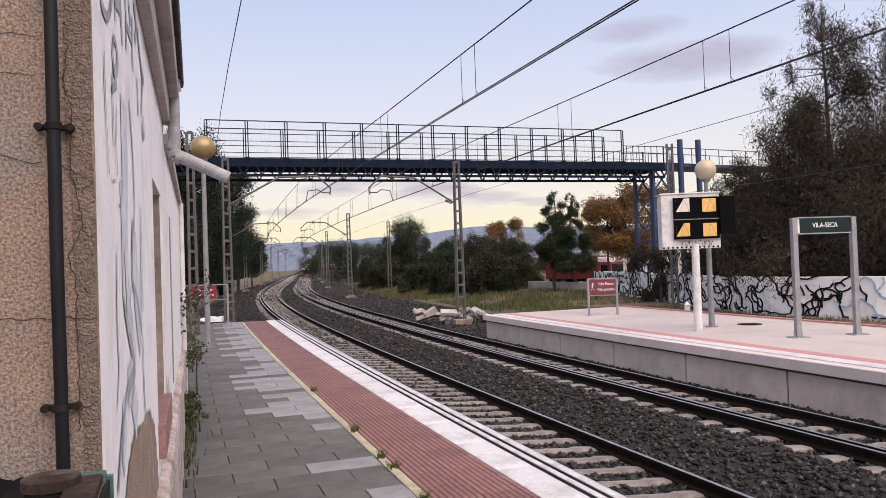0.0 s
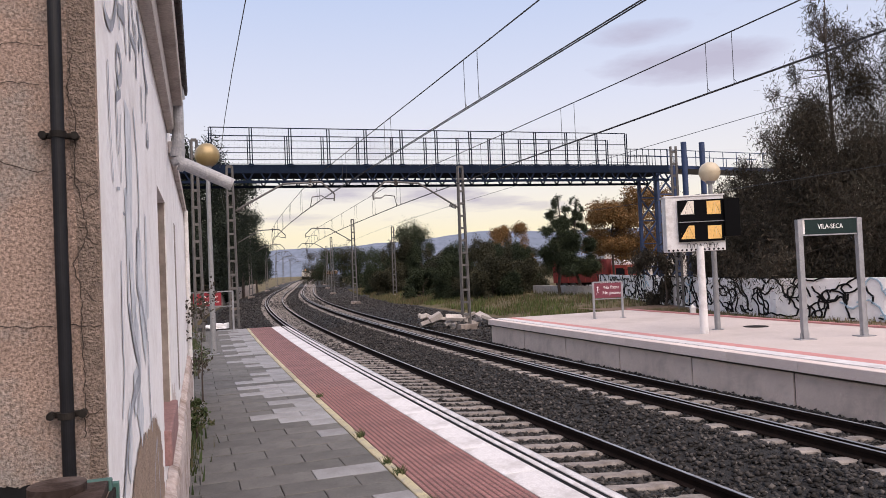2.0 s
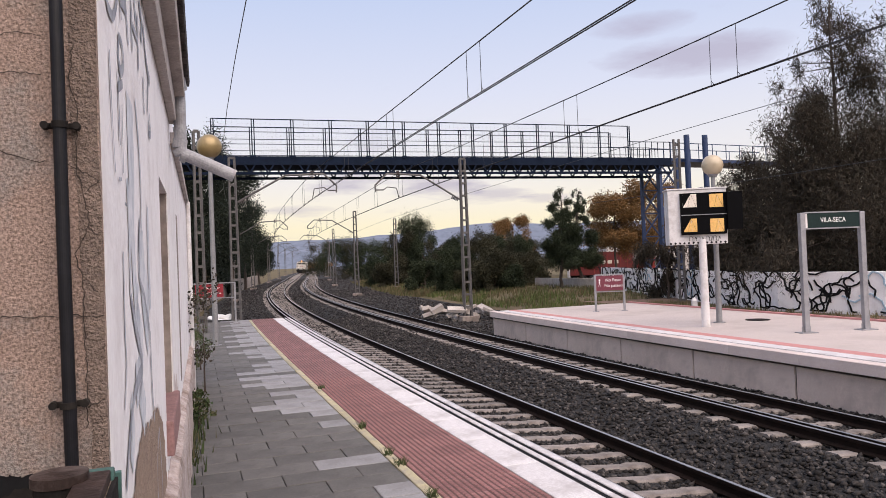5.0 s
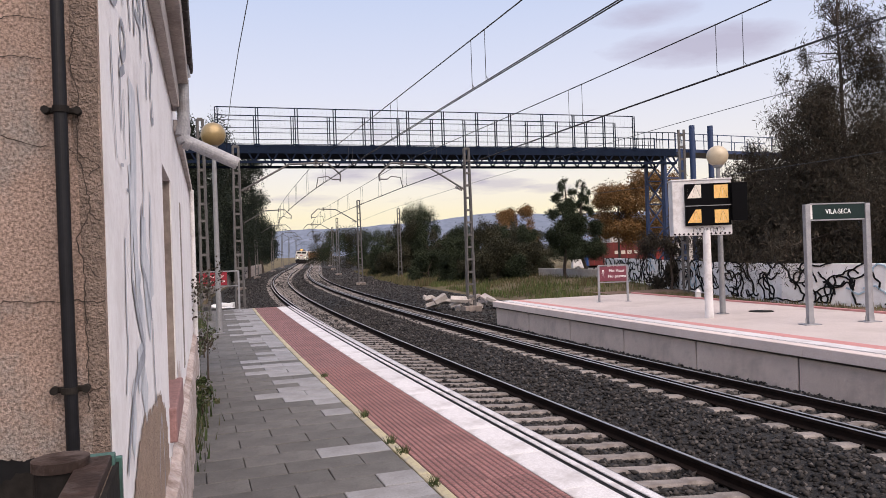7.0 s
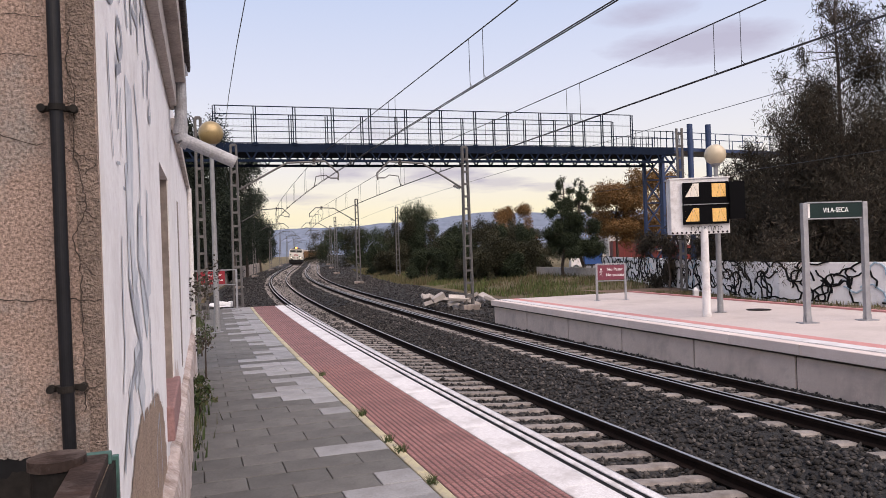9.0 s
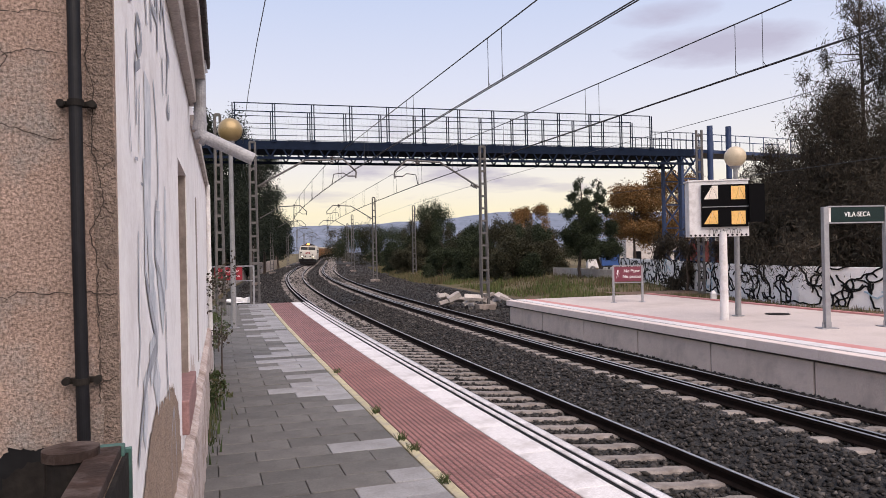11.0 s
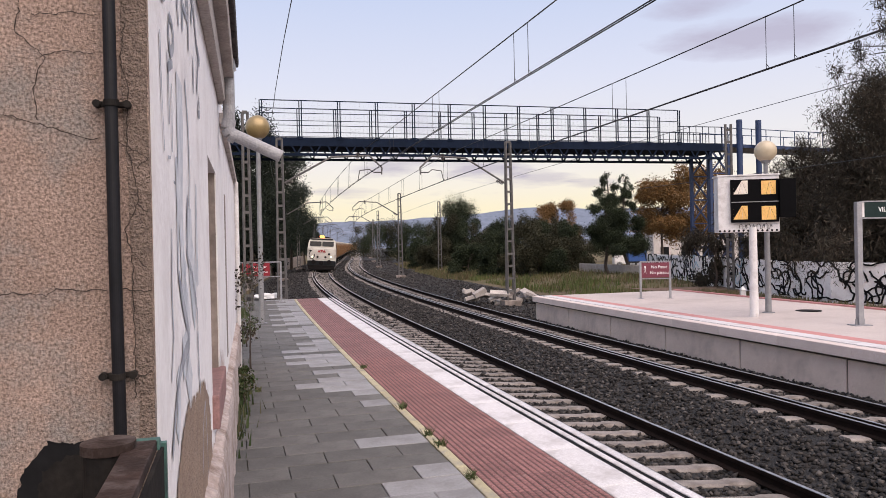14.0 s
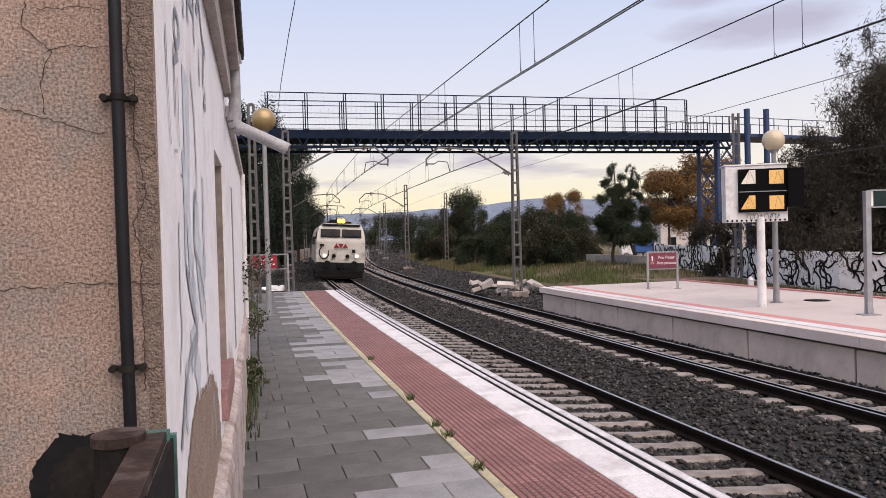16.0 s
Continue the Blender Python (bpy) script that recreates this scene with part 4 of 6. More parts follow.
    blob("dark_patch", [(-0.55, 1.95), (-0.53, 2.07), (-0.46, 2.115), (-0.38, 2.12), (-0.36, 1.5), (-0.47, 1.5)], gable2, M["dark_steel"], station, "worn dark centre of the smudge", 5, 0.006)
    # hairline cracks in the stucco
    rng = random.Random(12)
    cracks = []
    for line in CRACKS:
        path = []
        for (a0, z0), (a1, z1) in zip(line, line[1:]):
            n = max(3, int(math.hypot(a1 - a0, z1 - z0) / 0.012))
            path += [(a0 + (a1 - a0) * k / n + rng.uniform(-0.004, 0.004), z0 + (z1 - z0) * k / n + rng.uniform(-0.004, 0.004), rng.uniform(0.0012, 0.0036)) for k in range(n)]
        cracks.append(path)
    ribbon("cracks", cracks, gable2, M["crack"], station, "fine dark cracks")
    blob("corner_band", [(-0.292, 4.6), (V0, 4.6), (V0, 1.0), (-0.285, 1.0), (-0.27, 2.2), (-0.295, 3.0)], gable, M["corner_band"], station, "weathered darker band along the corner", 7, 0.006)


wall_marks()


def build_downpipe():
    p = empty("downpipe", WM)
    tagged(p, "grey metal rainwater downpipe with a slanting spout under the eave", "downpipe")
    u, v = 7.62, -0.03
    r = 0.062
    bm = bmesh.new()
    rod(bm, (v, u, 4.45), (v, u, 3.95), r * 0.95, seg=18)
    rod(bm, (v, u, 4.47), (v - 0.02, u - 0.05, 4.6), r * 1.3, seg=18)
    part("upright", bm, M["grey_pipe"], p)
    bm = bmesh.new()
    pts = [(v, u, 3.99), (v - 0.015, u, 3.9), (v + 0.01, u, 3.84), (v + 0.06, u, 3.81)]
    for a, b in zip(pts, pts[1:]):
        rod(bm, a, b, r * 1.1, seg=18)
    part("elbow", bm, M["grey_pipe"], p)
    bm = bmesh.new()
    rod(bm, (v + 0.04, u, 3.84), (v + 0.50, u, 3.63), r, seg=18)
    part("spout", bm, M["grey_pipe"], p)
    return p


build_downpipe()


# ================= footbridge =================
BL, BR = Vector((-19.28, 34.01, 0)), Vector((13.9, 44.4, 0))
BM_ANG = math.atan2(BR.y - BL.y, BR.x - BL.x)
BMX = Matrix.Translation(BL) @ Matrix.Rotation(BM_ANG, 4, "Z")
BLEN = (BR - BL).length


def build_footbridge():
    fb = empty("footbridge", BMX)
    tagged(fb, "dark blue steel truss footbridge with tall mesh railings over the tracks", "footbridge")
    z0, z1, wid = 7.53, 8.32, 2.2
    bm = bmesh.new()
    box(bm, (BLEN / 2, wid / 2, z1 - 0.14), (BLEN, wid + 0.1, 0.44))
    part("deck", bm, M["bridge_blue"], fb)
    for y in (0.0, wid):
        bm = bmesh.new()
        bar(bm, (0, y, z0), (BLEN, y, z0), 0.13)
        part("bottom_chord", bm, M["bridge_blue"], fb)
        n = 38
        d = BLEN / n
        for i in range(n):
            for a, b in (((i * d, y, z0), ((i + 0.5) * d, y, z1)), (((i + 0.5) * d, y, z1), ((i + 1) * d, y, z0))):
                bm = bmesh.new()
                bar(bm, a, b, 0.075)
                part("diagonal", bm, M["bridge_blue"], fb)
    for y in (0.0, wid):
        n = 12
        x0, x1 = 8.28, 31.9
        top = z1 + 1.97
        for i in range(n + 1):
            x = x0 + (x1 - x0) * i / n
            bm = bmesh.new()
            bar(bm, (x - 0.04, y, z1), (x - 0.04, y, top), 0.05)
            bar(bm, (x + 0.08, y, z1), (x + 0.08, y, top), 0.05)
            box(bm, (x + 0.02, y - 0.05, z1 + 0.06), (0.26, 0.08, 0.14))
            part("railing_post", bm, M["bridge_blue"], fb)
        for zz, w in ((top, 0.045), (z1 + 1.32, 0.03), (z1 + 0.7, 0.03), (z1 + 0.12, 0.03)):
            bm = bmesh.new()
            bar(bm, (x0, y, zz), (x1, y, zz), w)
            part("rail_bar", bm, M["bridge_blue"], fb)
        bm = bmesh.new()
        k = int((x1 - x0) / 0.24)
        for i in range(k):
            bar(bm, (x0 + i * 0.24, y, z1 + 0.15), (x0 + i * 0.24, y, top), 0.0025)
        for i in range(7):
            bar(bm, (x0, y, z1 + 0.3 + i * 0.24), (x1, y, z1 + 0.3 + i * 0.24), 0.002)
        part("wire_mesh", bm, M["galv"], fb, "fine pale wire mesh")["kind"] = "stuff"
        bm = bmesh.new()
        for i in range(8):
            x = x1 + 0.3 + i * 0.42
            bar(bm, (x, y, z1), (x, y, z1 + 1.05), 0.03)
        bar(bm, (x1, y, z1 + 1.05), (BLEN, y, z1 + 1.05), 0.04)
        bar(bm, (x1, y, z1 + 0.6), (BLEN, y, z1 + 0.6), 0.03)
        part("end_railing", bm, M["bridge_blue"], fb)
    # lattice tower at the far platform
    for x in (BLEN - 0.75, BLEN + 0.45):
        for y in (0.1, wid - 0.1):
            bm = bmesh.new()
            bar(bm, (x, y, -0.7), (x, y, z1), 0.17)
            part("tower_leg", bm, M["bridge_bluer"], fb)
    for y in (0.1, wid - 0.1):
        for k in range(6):
            za, zb = -0.6 + k * 1.45, -0.6 + (k + 1) * 1.45
            for xa, xb, z in ((-0.75, 0.45, za), (0.45, -0.75, za), (-0.75, 0.45, zb)):
                bm = bmesh.new()
                bar(bm, (BLEN + xa, y, z), (BLEN + xb, y, zb), 0.08)
                part("tower_brace", bm, M["bridge_bluer"], fb)
    # ramp and round columns beyond the tower
    bm = bmesh.new()
    box(bm, (BLEN + 4.2, wid / 2, z1 - 0.12), (8.4, wid, 0.2), Euler((0, radians(1.5), 0)).to_matrix())
    for y in (0, wid):
        for k in range(9):
            bar(bm, (BLEN + k, y, z1), (BLEN + k, y, z1 + 1.0 - k * 0.02), 0.035)
        bar(bm, (BLEN, y, z1 + 1.02), (BLEN + 8.4, y, z1 + 0.8), 0.04)
    part("ramp", bm, M["bridge_bluer"], fb, "blue access ramp")
    for x in (BLEN + 0.95, BLEN + 2.25):
        bm = bmesh.new()
        rod(bm, (x, -0.3, -0.7), (x, -0.3, z1 + 1.45), 0.17, seg=16)
        part("column", bm, M["bridge_bluer"], fb, "round blue steel column")
    # support on the other side
    for x in (0.6, 1.8):
        for y in (0.1, wid - 0.1):
            bm = bmesh.new()
            bar(bm, (x, y, -0.7), (x, y, z1), 0.17)
            part("tower_leg", bm, M["bridge_blue"], fb)
    return fb


build_footbridge()


# ================= overhead line =================
CONT, MESS = 5.75, 6.85


def lattice(bm, x, y, z0, z1, w0, w1):
    """A tapering square lattice tower with battens."""
    cs = ((-1, -1), (1, -1), (1, 1), (-1, 1))
    for cx, cy in cs:
        bar(bm, (x + cx * w0, y + cy * w0 * 0.6, z0), (x + cx * w1, y + cy * w1 * 0.6, z1), 0.075)
    n = int((z1 - z0) / 0.6)
    for k in range(n + 1):
        t = k / n
        z, w = z0 + (z1 - z0) * t, w0 + (w1 - w0) * t
        for sy in (-1, 1):
            bar(bm, (x - w, y + sy * w * 0.6, z), (x + w, y + sy * w * 0.6, z), 0.05, 0.09)


def build_mast(s, o, side, arm=True, slim=1.0):
    """side +1: the arm reaches left of the mast towards its track."""
    x, y, z = at(s, o, -0.3)
    ms = empty("catenary_mast", pose(x, y, z, 0, 0, turn(s)))
    tagged(ms, "grey steel lattice mast carrying the overhead line", "mast", "overhead line masts")
    bm = bmesh.new()
    lattice(bm, 0, 0, 0.1, 8.0, 0.19 * slim, 0.12 * slim)
    part("lattice_column", bm, M["mast"], ms)
    bm = bmesh.new()
    box(bm, (0, 0, 0.0), (0.85, 0.75, 0.5), bevel=0.03)
    part("footing", bm, M["old_wall"], ms, "concrete footing block")
    if arm:
        d = -side
        track_o = FAR if side > 0 else 0.0
        reach = track_o - o
        bm = bmesh.new()
        rod(bm, (d * 0.2, 0, 6.0), (reach * 0.66, 0, 7.2), 0.045)
        rod(bm, (reach * 0.66, 0, 7.2), (reach + d * 0.55, 0, 7.28), 0.045)
        rod(bm, (reach + d * 0.55, 0, 7.28), (reach + d * 1.15, 0, 6.72), 0.04)
        rod(bm, (reach + d * 1.15, 0, 6.72), (reach + d * 1.12, 0, 6.4), 0.035)
        rod(bm, (reach + d * 1.1, 0, 6.5), (reach + d * 0.75, 0, 6.5), 0.03)
        rod(bm, (reach + d * 0.75, 0, 6.5), (reach + d * 0.55, 0, 6.64), 0.022)
        rod(bm, (reach + d * 0.55, 0, 6.64), (reach + d * 0.1, 0, 6.58), 0.022)
        rod(bm, (reach + d * 0.1, 0, 6.58), (reach, 0, 6.1), 0.02)
        part("cantilever", bm, M["mast"], ms, "tubular cantilever arm")
        for j in range(2):
          bm = bmesh.new()
          for k in range(5):
            if j:
                rod(bm, (d * (0.3 + k * 0.07), 0, 5.97 + k * 0.03), (d * (0.33 + k * 0.07), 0, 5.985 + k * 0.03), 0.07, seg=10)
                continue
            rod(bm, (reach + d * 0.02, 0, 7.08 + k * 0.07), (reach + d * 0.02, 0, 7.12 + k * 0.07), 0.075, seg=10)
          part("insulator", bm, M["insul"], ms, "brown ribbed insulator")
    return ms


MAST_S = [-16, 36.0, 71.0, 106.0, 142.0, 180.0, 222.0, 268.0]
for s in MAST_S:
    build_mast(s, -3.55, -1)
    build_mast(s, 7.4 if s < 100 else 7.6, 1)
build_mast(85.0, 13.5, 1, arm=False)
build_mast(29.5, -4.95, -1, arm=False, slim=0.75)


def build_wires(off, name, phase, gap):
    we = empty(name)
    tagged(we, "overhead contact wire hung by droppers from a catenary wire", "overhead wires", "overhead lines")

    def sag(s):
        for a, b in zip(MAST_S, MAST_S[1:]):
            if a <= s <= b:
                t = (s - a) / (b - a)
                return 4 * t * (1 - t) * min(1.0, ((b - a) / 50) ** 2)
        return 0.0

    S = np.arange(-16, 268.1, 2.0)
    for nm, zf, r in (("catenary_wire", lambda s: 7.0 - 0.30 * sag(s), 0.013), ("contact_wire", lambda s: 5.8 - 0.05 * sag(s), 0.011), ("contact_wire", lambda s: 5.8 - 0.05 * sag(s), 0.011)):
        pts = []
        for s in S:
            o = off
            if nm == "contact_wire":
                o += 0.02 if len(we.children) == 1 else -0.03
            pts.append(at(s, o, zf(s)))
        bm = bmesh.new()
        for a, b in zip(pts, pts[1:]):
            rod(bm, a, b, r, seg=5)
        part(nm, bm, M["wire"], we)
    for s in np.arange(phase - 4 * gap, 262, gap):
        for ds in (-0.35, 0.35):
            bm = bmesh.new()
            a, b = at(s + ds, off, 7.0 - 0.30 * sag(s)), at(s + ds, off, 5.8 - 0.05 * sag(s))
            rod(bm, a, b, 0.006, seg=4)
            rod(bm, (b[0], b[1], b[2] + 0.1), (b[0] + 0.05, b[1], b[2] + 0.03), 0.006, seg=4)
            part("dropper", bm, M["wire"], we)
    return we


build_wires(0.0, "overhead_line", 14.7, 6.2)
build_wires(FAR, "overhead_line", 12.8, 5.7)


def cable(name, pts, r, label):
    bm = bmesh.new()
    for a, b in zip(pts, pts[1:]):
        rod(bm, a, b, r, seg=5)
    return tagged(part(name, bm, M["wire"], None), label, "cable")


cable("feeder_cable", [at(s, -3.9, 8.2) for s in range(-20, 270, 6)], 0.012, "thin feeder wire along the masts")
cable("feeder_cable", [at(s, 9.5, 6.5) for s in range(-20, 270, 6)], 0.009, "thin pale return wire along the masts")


NH = radians(-19.5)
cable("telephone_cable", [(18.5 * math.cos(NH) + u * math.sin(NH), -18.5 * math.sin(NH) + u * math.cos(NH), 5.06 + 0.0004 * (u - 12) ** 2) for u in range(-8, 34, 3)], 0.011, "thin pale cable strung behind the opposite platform")


# ================= platform fittings =================
def build_lamp(x, y, z, h, r, glass, label):
    lp = empty("platform_lamp", Matrix.Translation((x, y, z)))
    tagged(lp, label, "lamp", "platform lamps")
    bm = bmesh.new()
    rod(bm, (0, 0, 0.02), (0, 0, h - r * 0.9), 0.085, 0.06, seg=16)
    part("pole", bm, M["lamp_pole"], lp)
    bm = bmesh.new()
    rod(bm, (0, 0, 0), (0, 0, 0.025), 0.17, seg=16)
    part("base_plate", bm, M["lamp_pole"], lp)
    bm = bmesh.new()
    bmesh.ops.create_uvsphere(bm, u_segments=32, v_segments=20, radius=r, matrix=Matrix.Translation((0, 0, h)))
    gl = part("globe", bm, glass, lp, "two-part globe", smooth=True)
    bm = bmesh.new()
    rod(bm, (0, 0, h - 0.012), (0, 0, h + 0.012), r * 1.012, seg=32)
    part("seam", bm, glass, gl)
    bm = bmesh.new()
    rod(bm, (0, 0, h - r * 1.12), (0, 0, h - r * 0.85), 0.11, 0.15, seg=16)
    part("collar", bm, M["lamp_pole"], lp)
    return lp


build_lamp(-6.87, 21.76, NEAR_Z, 5.92, 0.36, M["globe_gold"], "platform lamp with a dull gold globe on a grey pole")
build_lamp(7.81, 21.16, OPP_Z, 4.54, 0.30, M["globe"], "platform lamp with a cream two-part globe on a grey pole")


def letters(text, size, m, material, parent, name="lettering", extr=0.003):
    cu = bpy.data.curves.new(name, "FONT")
    cu.body, cu.size, cu.extrude = text, size, extr
    cu.align_x, cu.align_y = "CENTER", "CENTER"
    tmp = bpy.data.objects.new("tmp", cu)
    me = bpy.data.meshes.new_from_object(tmp)
    bpy.data.objects.remove(tmp)
    me.materials.clear()
    me.materials.append(material)
    ob = new(name, me)
    ob.parent = parent
    ob.matrix_basis = m
    return ob


UP = Matrix.Rotation(radians(90), 4, "X")


def build_name_sign():
    a, b = Vector((8.65, 17.78, OPP_Z)), Vector((10.2, 17.98, OPP_Z))
    ang = math.degrees(math.atan2(b.y - a.y, b.x - a.x))
    sg = empty("station_name_sign", pose(*a, 0, 0, ang))
    tagged(sg, "dark green station name board between two grey posts", "sign")
    wdt, h = (b - a).length, 2.9
    for x in (0, wdt):
        bm = bmesh.new()
        box(bm, (x, 0, h / 2), (0.13, 0.13, h), bevel=0.012)
        p = part("post", bm, M["galv"], sg)
        bm = bmesh.new()
        box(bm, (x, 0, 0.012), (0.42, 0.32, 0.024), bevel=0.004)
        for dx in (-0.12, 0.12):
            box(bm, (x + dx * 0.7, 0, 0.09), (0.06, 0.02, 0.14))
        part("base_plate", bm, M["galv"], p)
    bm = bmesh.new()
    box(bm, (wdt / 2, 0, h - 0.19), (wdt - 0.14, 0.08, 0.36), bevel=0.006)
    bd = part("board", bm, M["sign_dark"], sg)
    bm = bmesh.new()
    for z in (h + 0.005, h - 0.385):
        box(bm, (wdt / 2, 0, z), (wdt - 0.132, 0.1, 0.03))
    part("board_frame", bm, M["galv"], bd)
    bm = bmesh.new()
    box(bm, (0.1, -0.043, h - 0.19), (0.05, 0.01, 0.34))
    part("end_strip", bm, M["white_metal"], bd)
    t = letters("VILA-SECA", 0.165, pose(wdt / 2 + 0.02, -0.043, h - 0.19) @ UP, M["sign_white"], bd)
    t.scale = (0.86, 1.0, 1.0)
    return sg


build_name_sign()


def build_notice(x, y, z, ang, material, wid, h, label, lines, bw=None, bx=0.0):
    sg = empty("notice_sign", pose(x, y, z, 0, 0, ang))
    tagged(sg, label, "sign", "no-crossing notices")
    for px in (-wid / 2, wid / 2):
        bm = bmesh.new()
        box(bm, (px, 0, h / 2), (0.075, 0.075, h), bevel=0.008)
        box(bm, (px, 0, 0.012), (0.2, 0.2, 0.02))
        part("post", bm, M["galv"], sg)
    bm = bmesh.new()
    bar(bm, (-wid / 2, 0, h), (wid / 2, 0, h), 0.05)
    part("crossbar", bm, M["galv"], sg)
    bm = bmesh.new()
    bar(bm, (-wid / 2, 0, h - 0.62), (wid / 2, 0, h - 0.62), 0.035)
    part("crossbar", bm, M["galv"], sg)
    bm = bmesh.new()
    bw = bw or wid - 0.06
    box(bm, (bx, -0.02, h - 0.31), (bw, 0.03, 0.54), bevel=0.004)
    bd = part("board", bm, material, sg)
    for k, t in enumerate(lines):
        letters(t, 0.155, pose(bx + 0.14, -0.038, h - 0.2 - k * 0.2) @ UP, M["sign_white"], bd)
    bm = bmesh.new()
    c = (bx - bw / 2 + 0.13, -0.036, h - 0.3)
    bmesh.ops.create_circle(bm, cap_ends=True, segments=12, radius=0.035, matrix=Matrix.Translation((c[0], c[1], c[2] + 0.11)) @ UP)
    for a, b in (((0, 0, 0.08), (0, 0, -0.03)), ((0, 0, -0.03), (-0.06, 0, -0.14)), ((0, 0, -0.03), (0.05, 0, -0.14)), ((0, 0, 0.06), (-0.07, 0, 0.0)), ((0, 0, 0.06), (0.07, 0, 0.02))):
        bar(bm, Vector(c) + Vector(a), Vector(c) + Vector(b), 0.025, 0.004)
    part("symbol", bm, M["sign_white"], bd, "white walking symbol")
    return sg


build_notice(6.0, 27.04, OPP_Z, 0, M["sign_maroon"], 1.05, 1.35, "maroon no-crossing notice on two grey posts at the platform end", ("No Pasar", "No passeu"))
LN = at(34.0, -4.55, 0)
build_notice(LN[0], LN[1], NEAR_Z, 12, M["sign_red"], 1.8, 1.7, "red no-crossing notice on grey posts at the platform end", ("No Pasar", "No passeu"), 1.12, -0.12)


def build_monitors():
    mn = empty("platform_monitor", pose(7.05, 20.1, OPP_Z, 0, 0, -6))
    tagged(mn, "white monitor cabinet with four amber screens on a white post", "monitor")
    bm = bmesh.new()
    rod(bm, (0, 0, 0), (0, 0, 2.4), 0.115, 0.1, seg=20)
    part("post", bm, M["white_metal"], mn, smooth=False)
    bm = bmesh.new()
    box(bm, (-0.1, 0.25, 3.02), (1.56, 0.55, 1.5), bevel=0.02)
    part("cabinet", bm, M["white_metal"], mn, "white metal cabinet")
    bm = bmesh.new()
    box(bm, (0.04, -0.06, 3.1), (1.2, 0.14, 1.14), bevel=0.012)
    box(bm, (0.84, -0.1, 3.15), (0.4, 0.24, 1.02), bevel=0.012)
    hood = part("screen_panel", bm, M["black_gloss"], mn, "black glossy hood panel")
    bm = bmesh.new()
    box(bm, (0.22, -0.14, 3.07), (1.56, 0.02, 0.022))
    part("shelf_edge", bm, M["lamp_pole"], hood, "thin grey edge between the screens")
    for k, (x, z) in enumerate(((-0.32, 3.46), (0.38, 3.44), (-0.33, 2.79), (0.38, 2.77))):
        bm = bmesh.new()
        box(bm, (x, -0.138, z), (0.36, 0.01, 0.36))
        sc = part("screen", bm, M["screen_pale"] if k == 0 else M["screen"], hood, "pale monitor picture" if k == 0 else "amber monitor picture")
        if k in (0, 2):
            bm = bmesh.new()
            q = [(x - 0.182, -0.1445, z - 0.17), (x - 0.182, -0.1445, z + 0.182), (x + 0.03, -0.1445, z + 0.182)]
            bm.faces.new([bm.verts.new(p) for p in q])
            part("dark_corner", bm, M["black_gloss"], sc, "dark corner of the picture")
        for j, mt in enumerate((M["rust_brown"], M["white_metal"], M["rust_brown"])):
            bm = bmesh.new()
            bar(bm, (x + 0.02 + 0.01 * j, -0.146, z + 0.15), (x - 0.06 + 0.11 * j, -0.146, z - 0.17), 0.009, 0.003)
            part("track_line", bm, mt, sc)
    bm = bmesh.new()
    for k in range(13):
        box(bm, (-0.84 + k * 0.12, -0.027, 2.31), (0.05, 0.004, 0.05), Euler((0, radians(35), 0)).to_matrix())
    part("hazard_strip", bm, M["paint_black"], mn, "black and white hatched strip")
    bm = bmesh.new()
    for k in range(4):
        x = -0.28 + k * 0.19 + (0.06 if k > 1 else 0)
        pts = [(x - 0.07, 2.36), (x - 0.06, 2.46), (x - 0.01, 2.49), (x + 0.03, 2.44), (x + 0.02, 2.36), (x + 0.07, 2.35), (x + 0.1, 2.47), (x + 0.13, 2.4)]
        for (xa, za), (xb, zb) in zip(pts, pts[1:]):
            bar(bm, (xa, -0.03, za), (xb, -0.03, zb), 0.028, 0.006)
    part("scribble", bm, M["paint_black"], mn, "black spray scribble")
    bm = bmesh.new()
    box(bm, (-0.1, 0.25, 3.79), (1.62, 0.6, 0.04), bevel=0.01)
    part("lid", bm, M["white_metal"], mn)
    return mn


build_monitors()


def build_concrete_post():
    p = empty("concrete_post", pose(10.85, 33.8, 0.3))
    tagged(p, "tall grey concrete lattice post beside the platform", "post")
    bm = bmesh.new()
    for x in (-0.12, 0.12):
        bar(bm, (x, 0, -0.3), (x, 0, 7.6), 0.09)
    for k in range(14):
        box(bm, (0, 0, 0.2 + k * 0.55), (0.2, 0.06, 0.1))
    part("column", bm, M["mast"], p)
    return p


build_concrete_post()


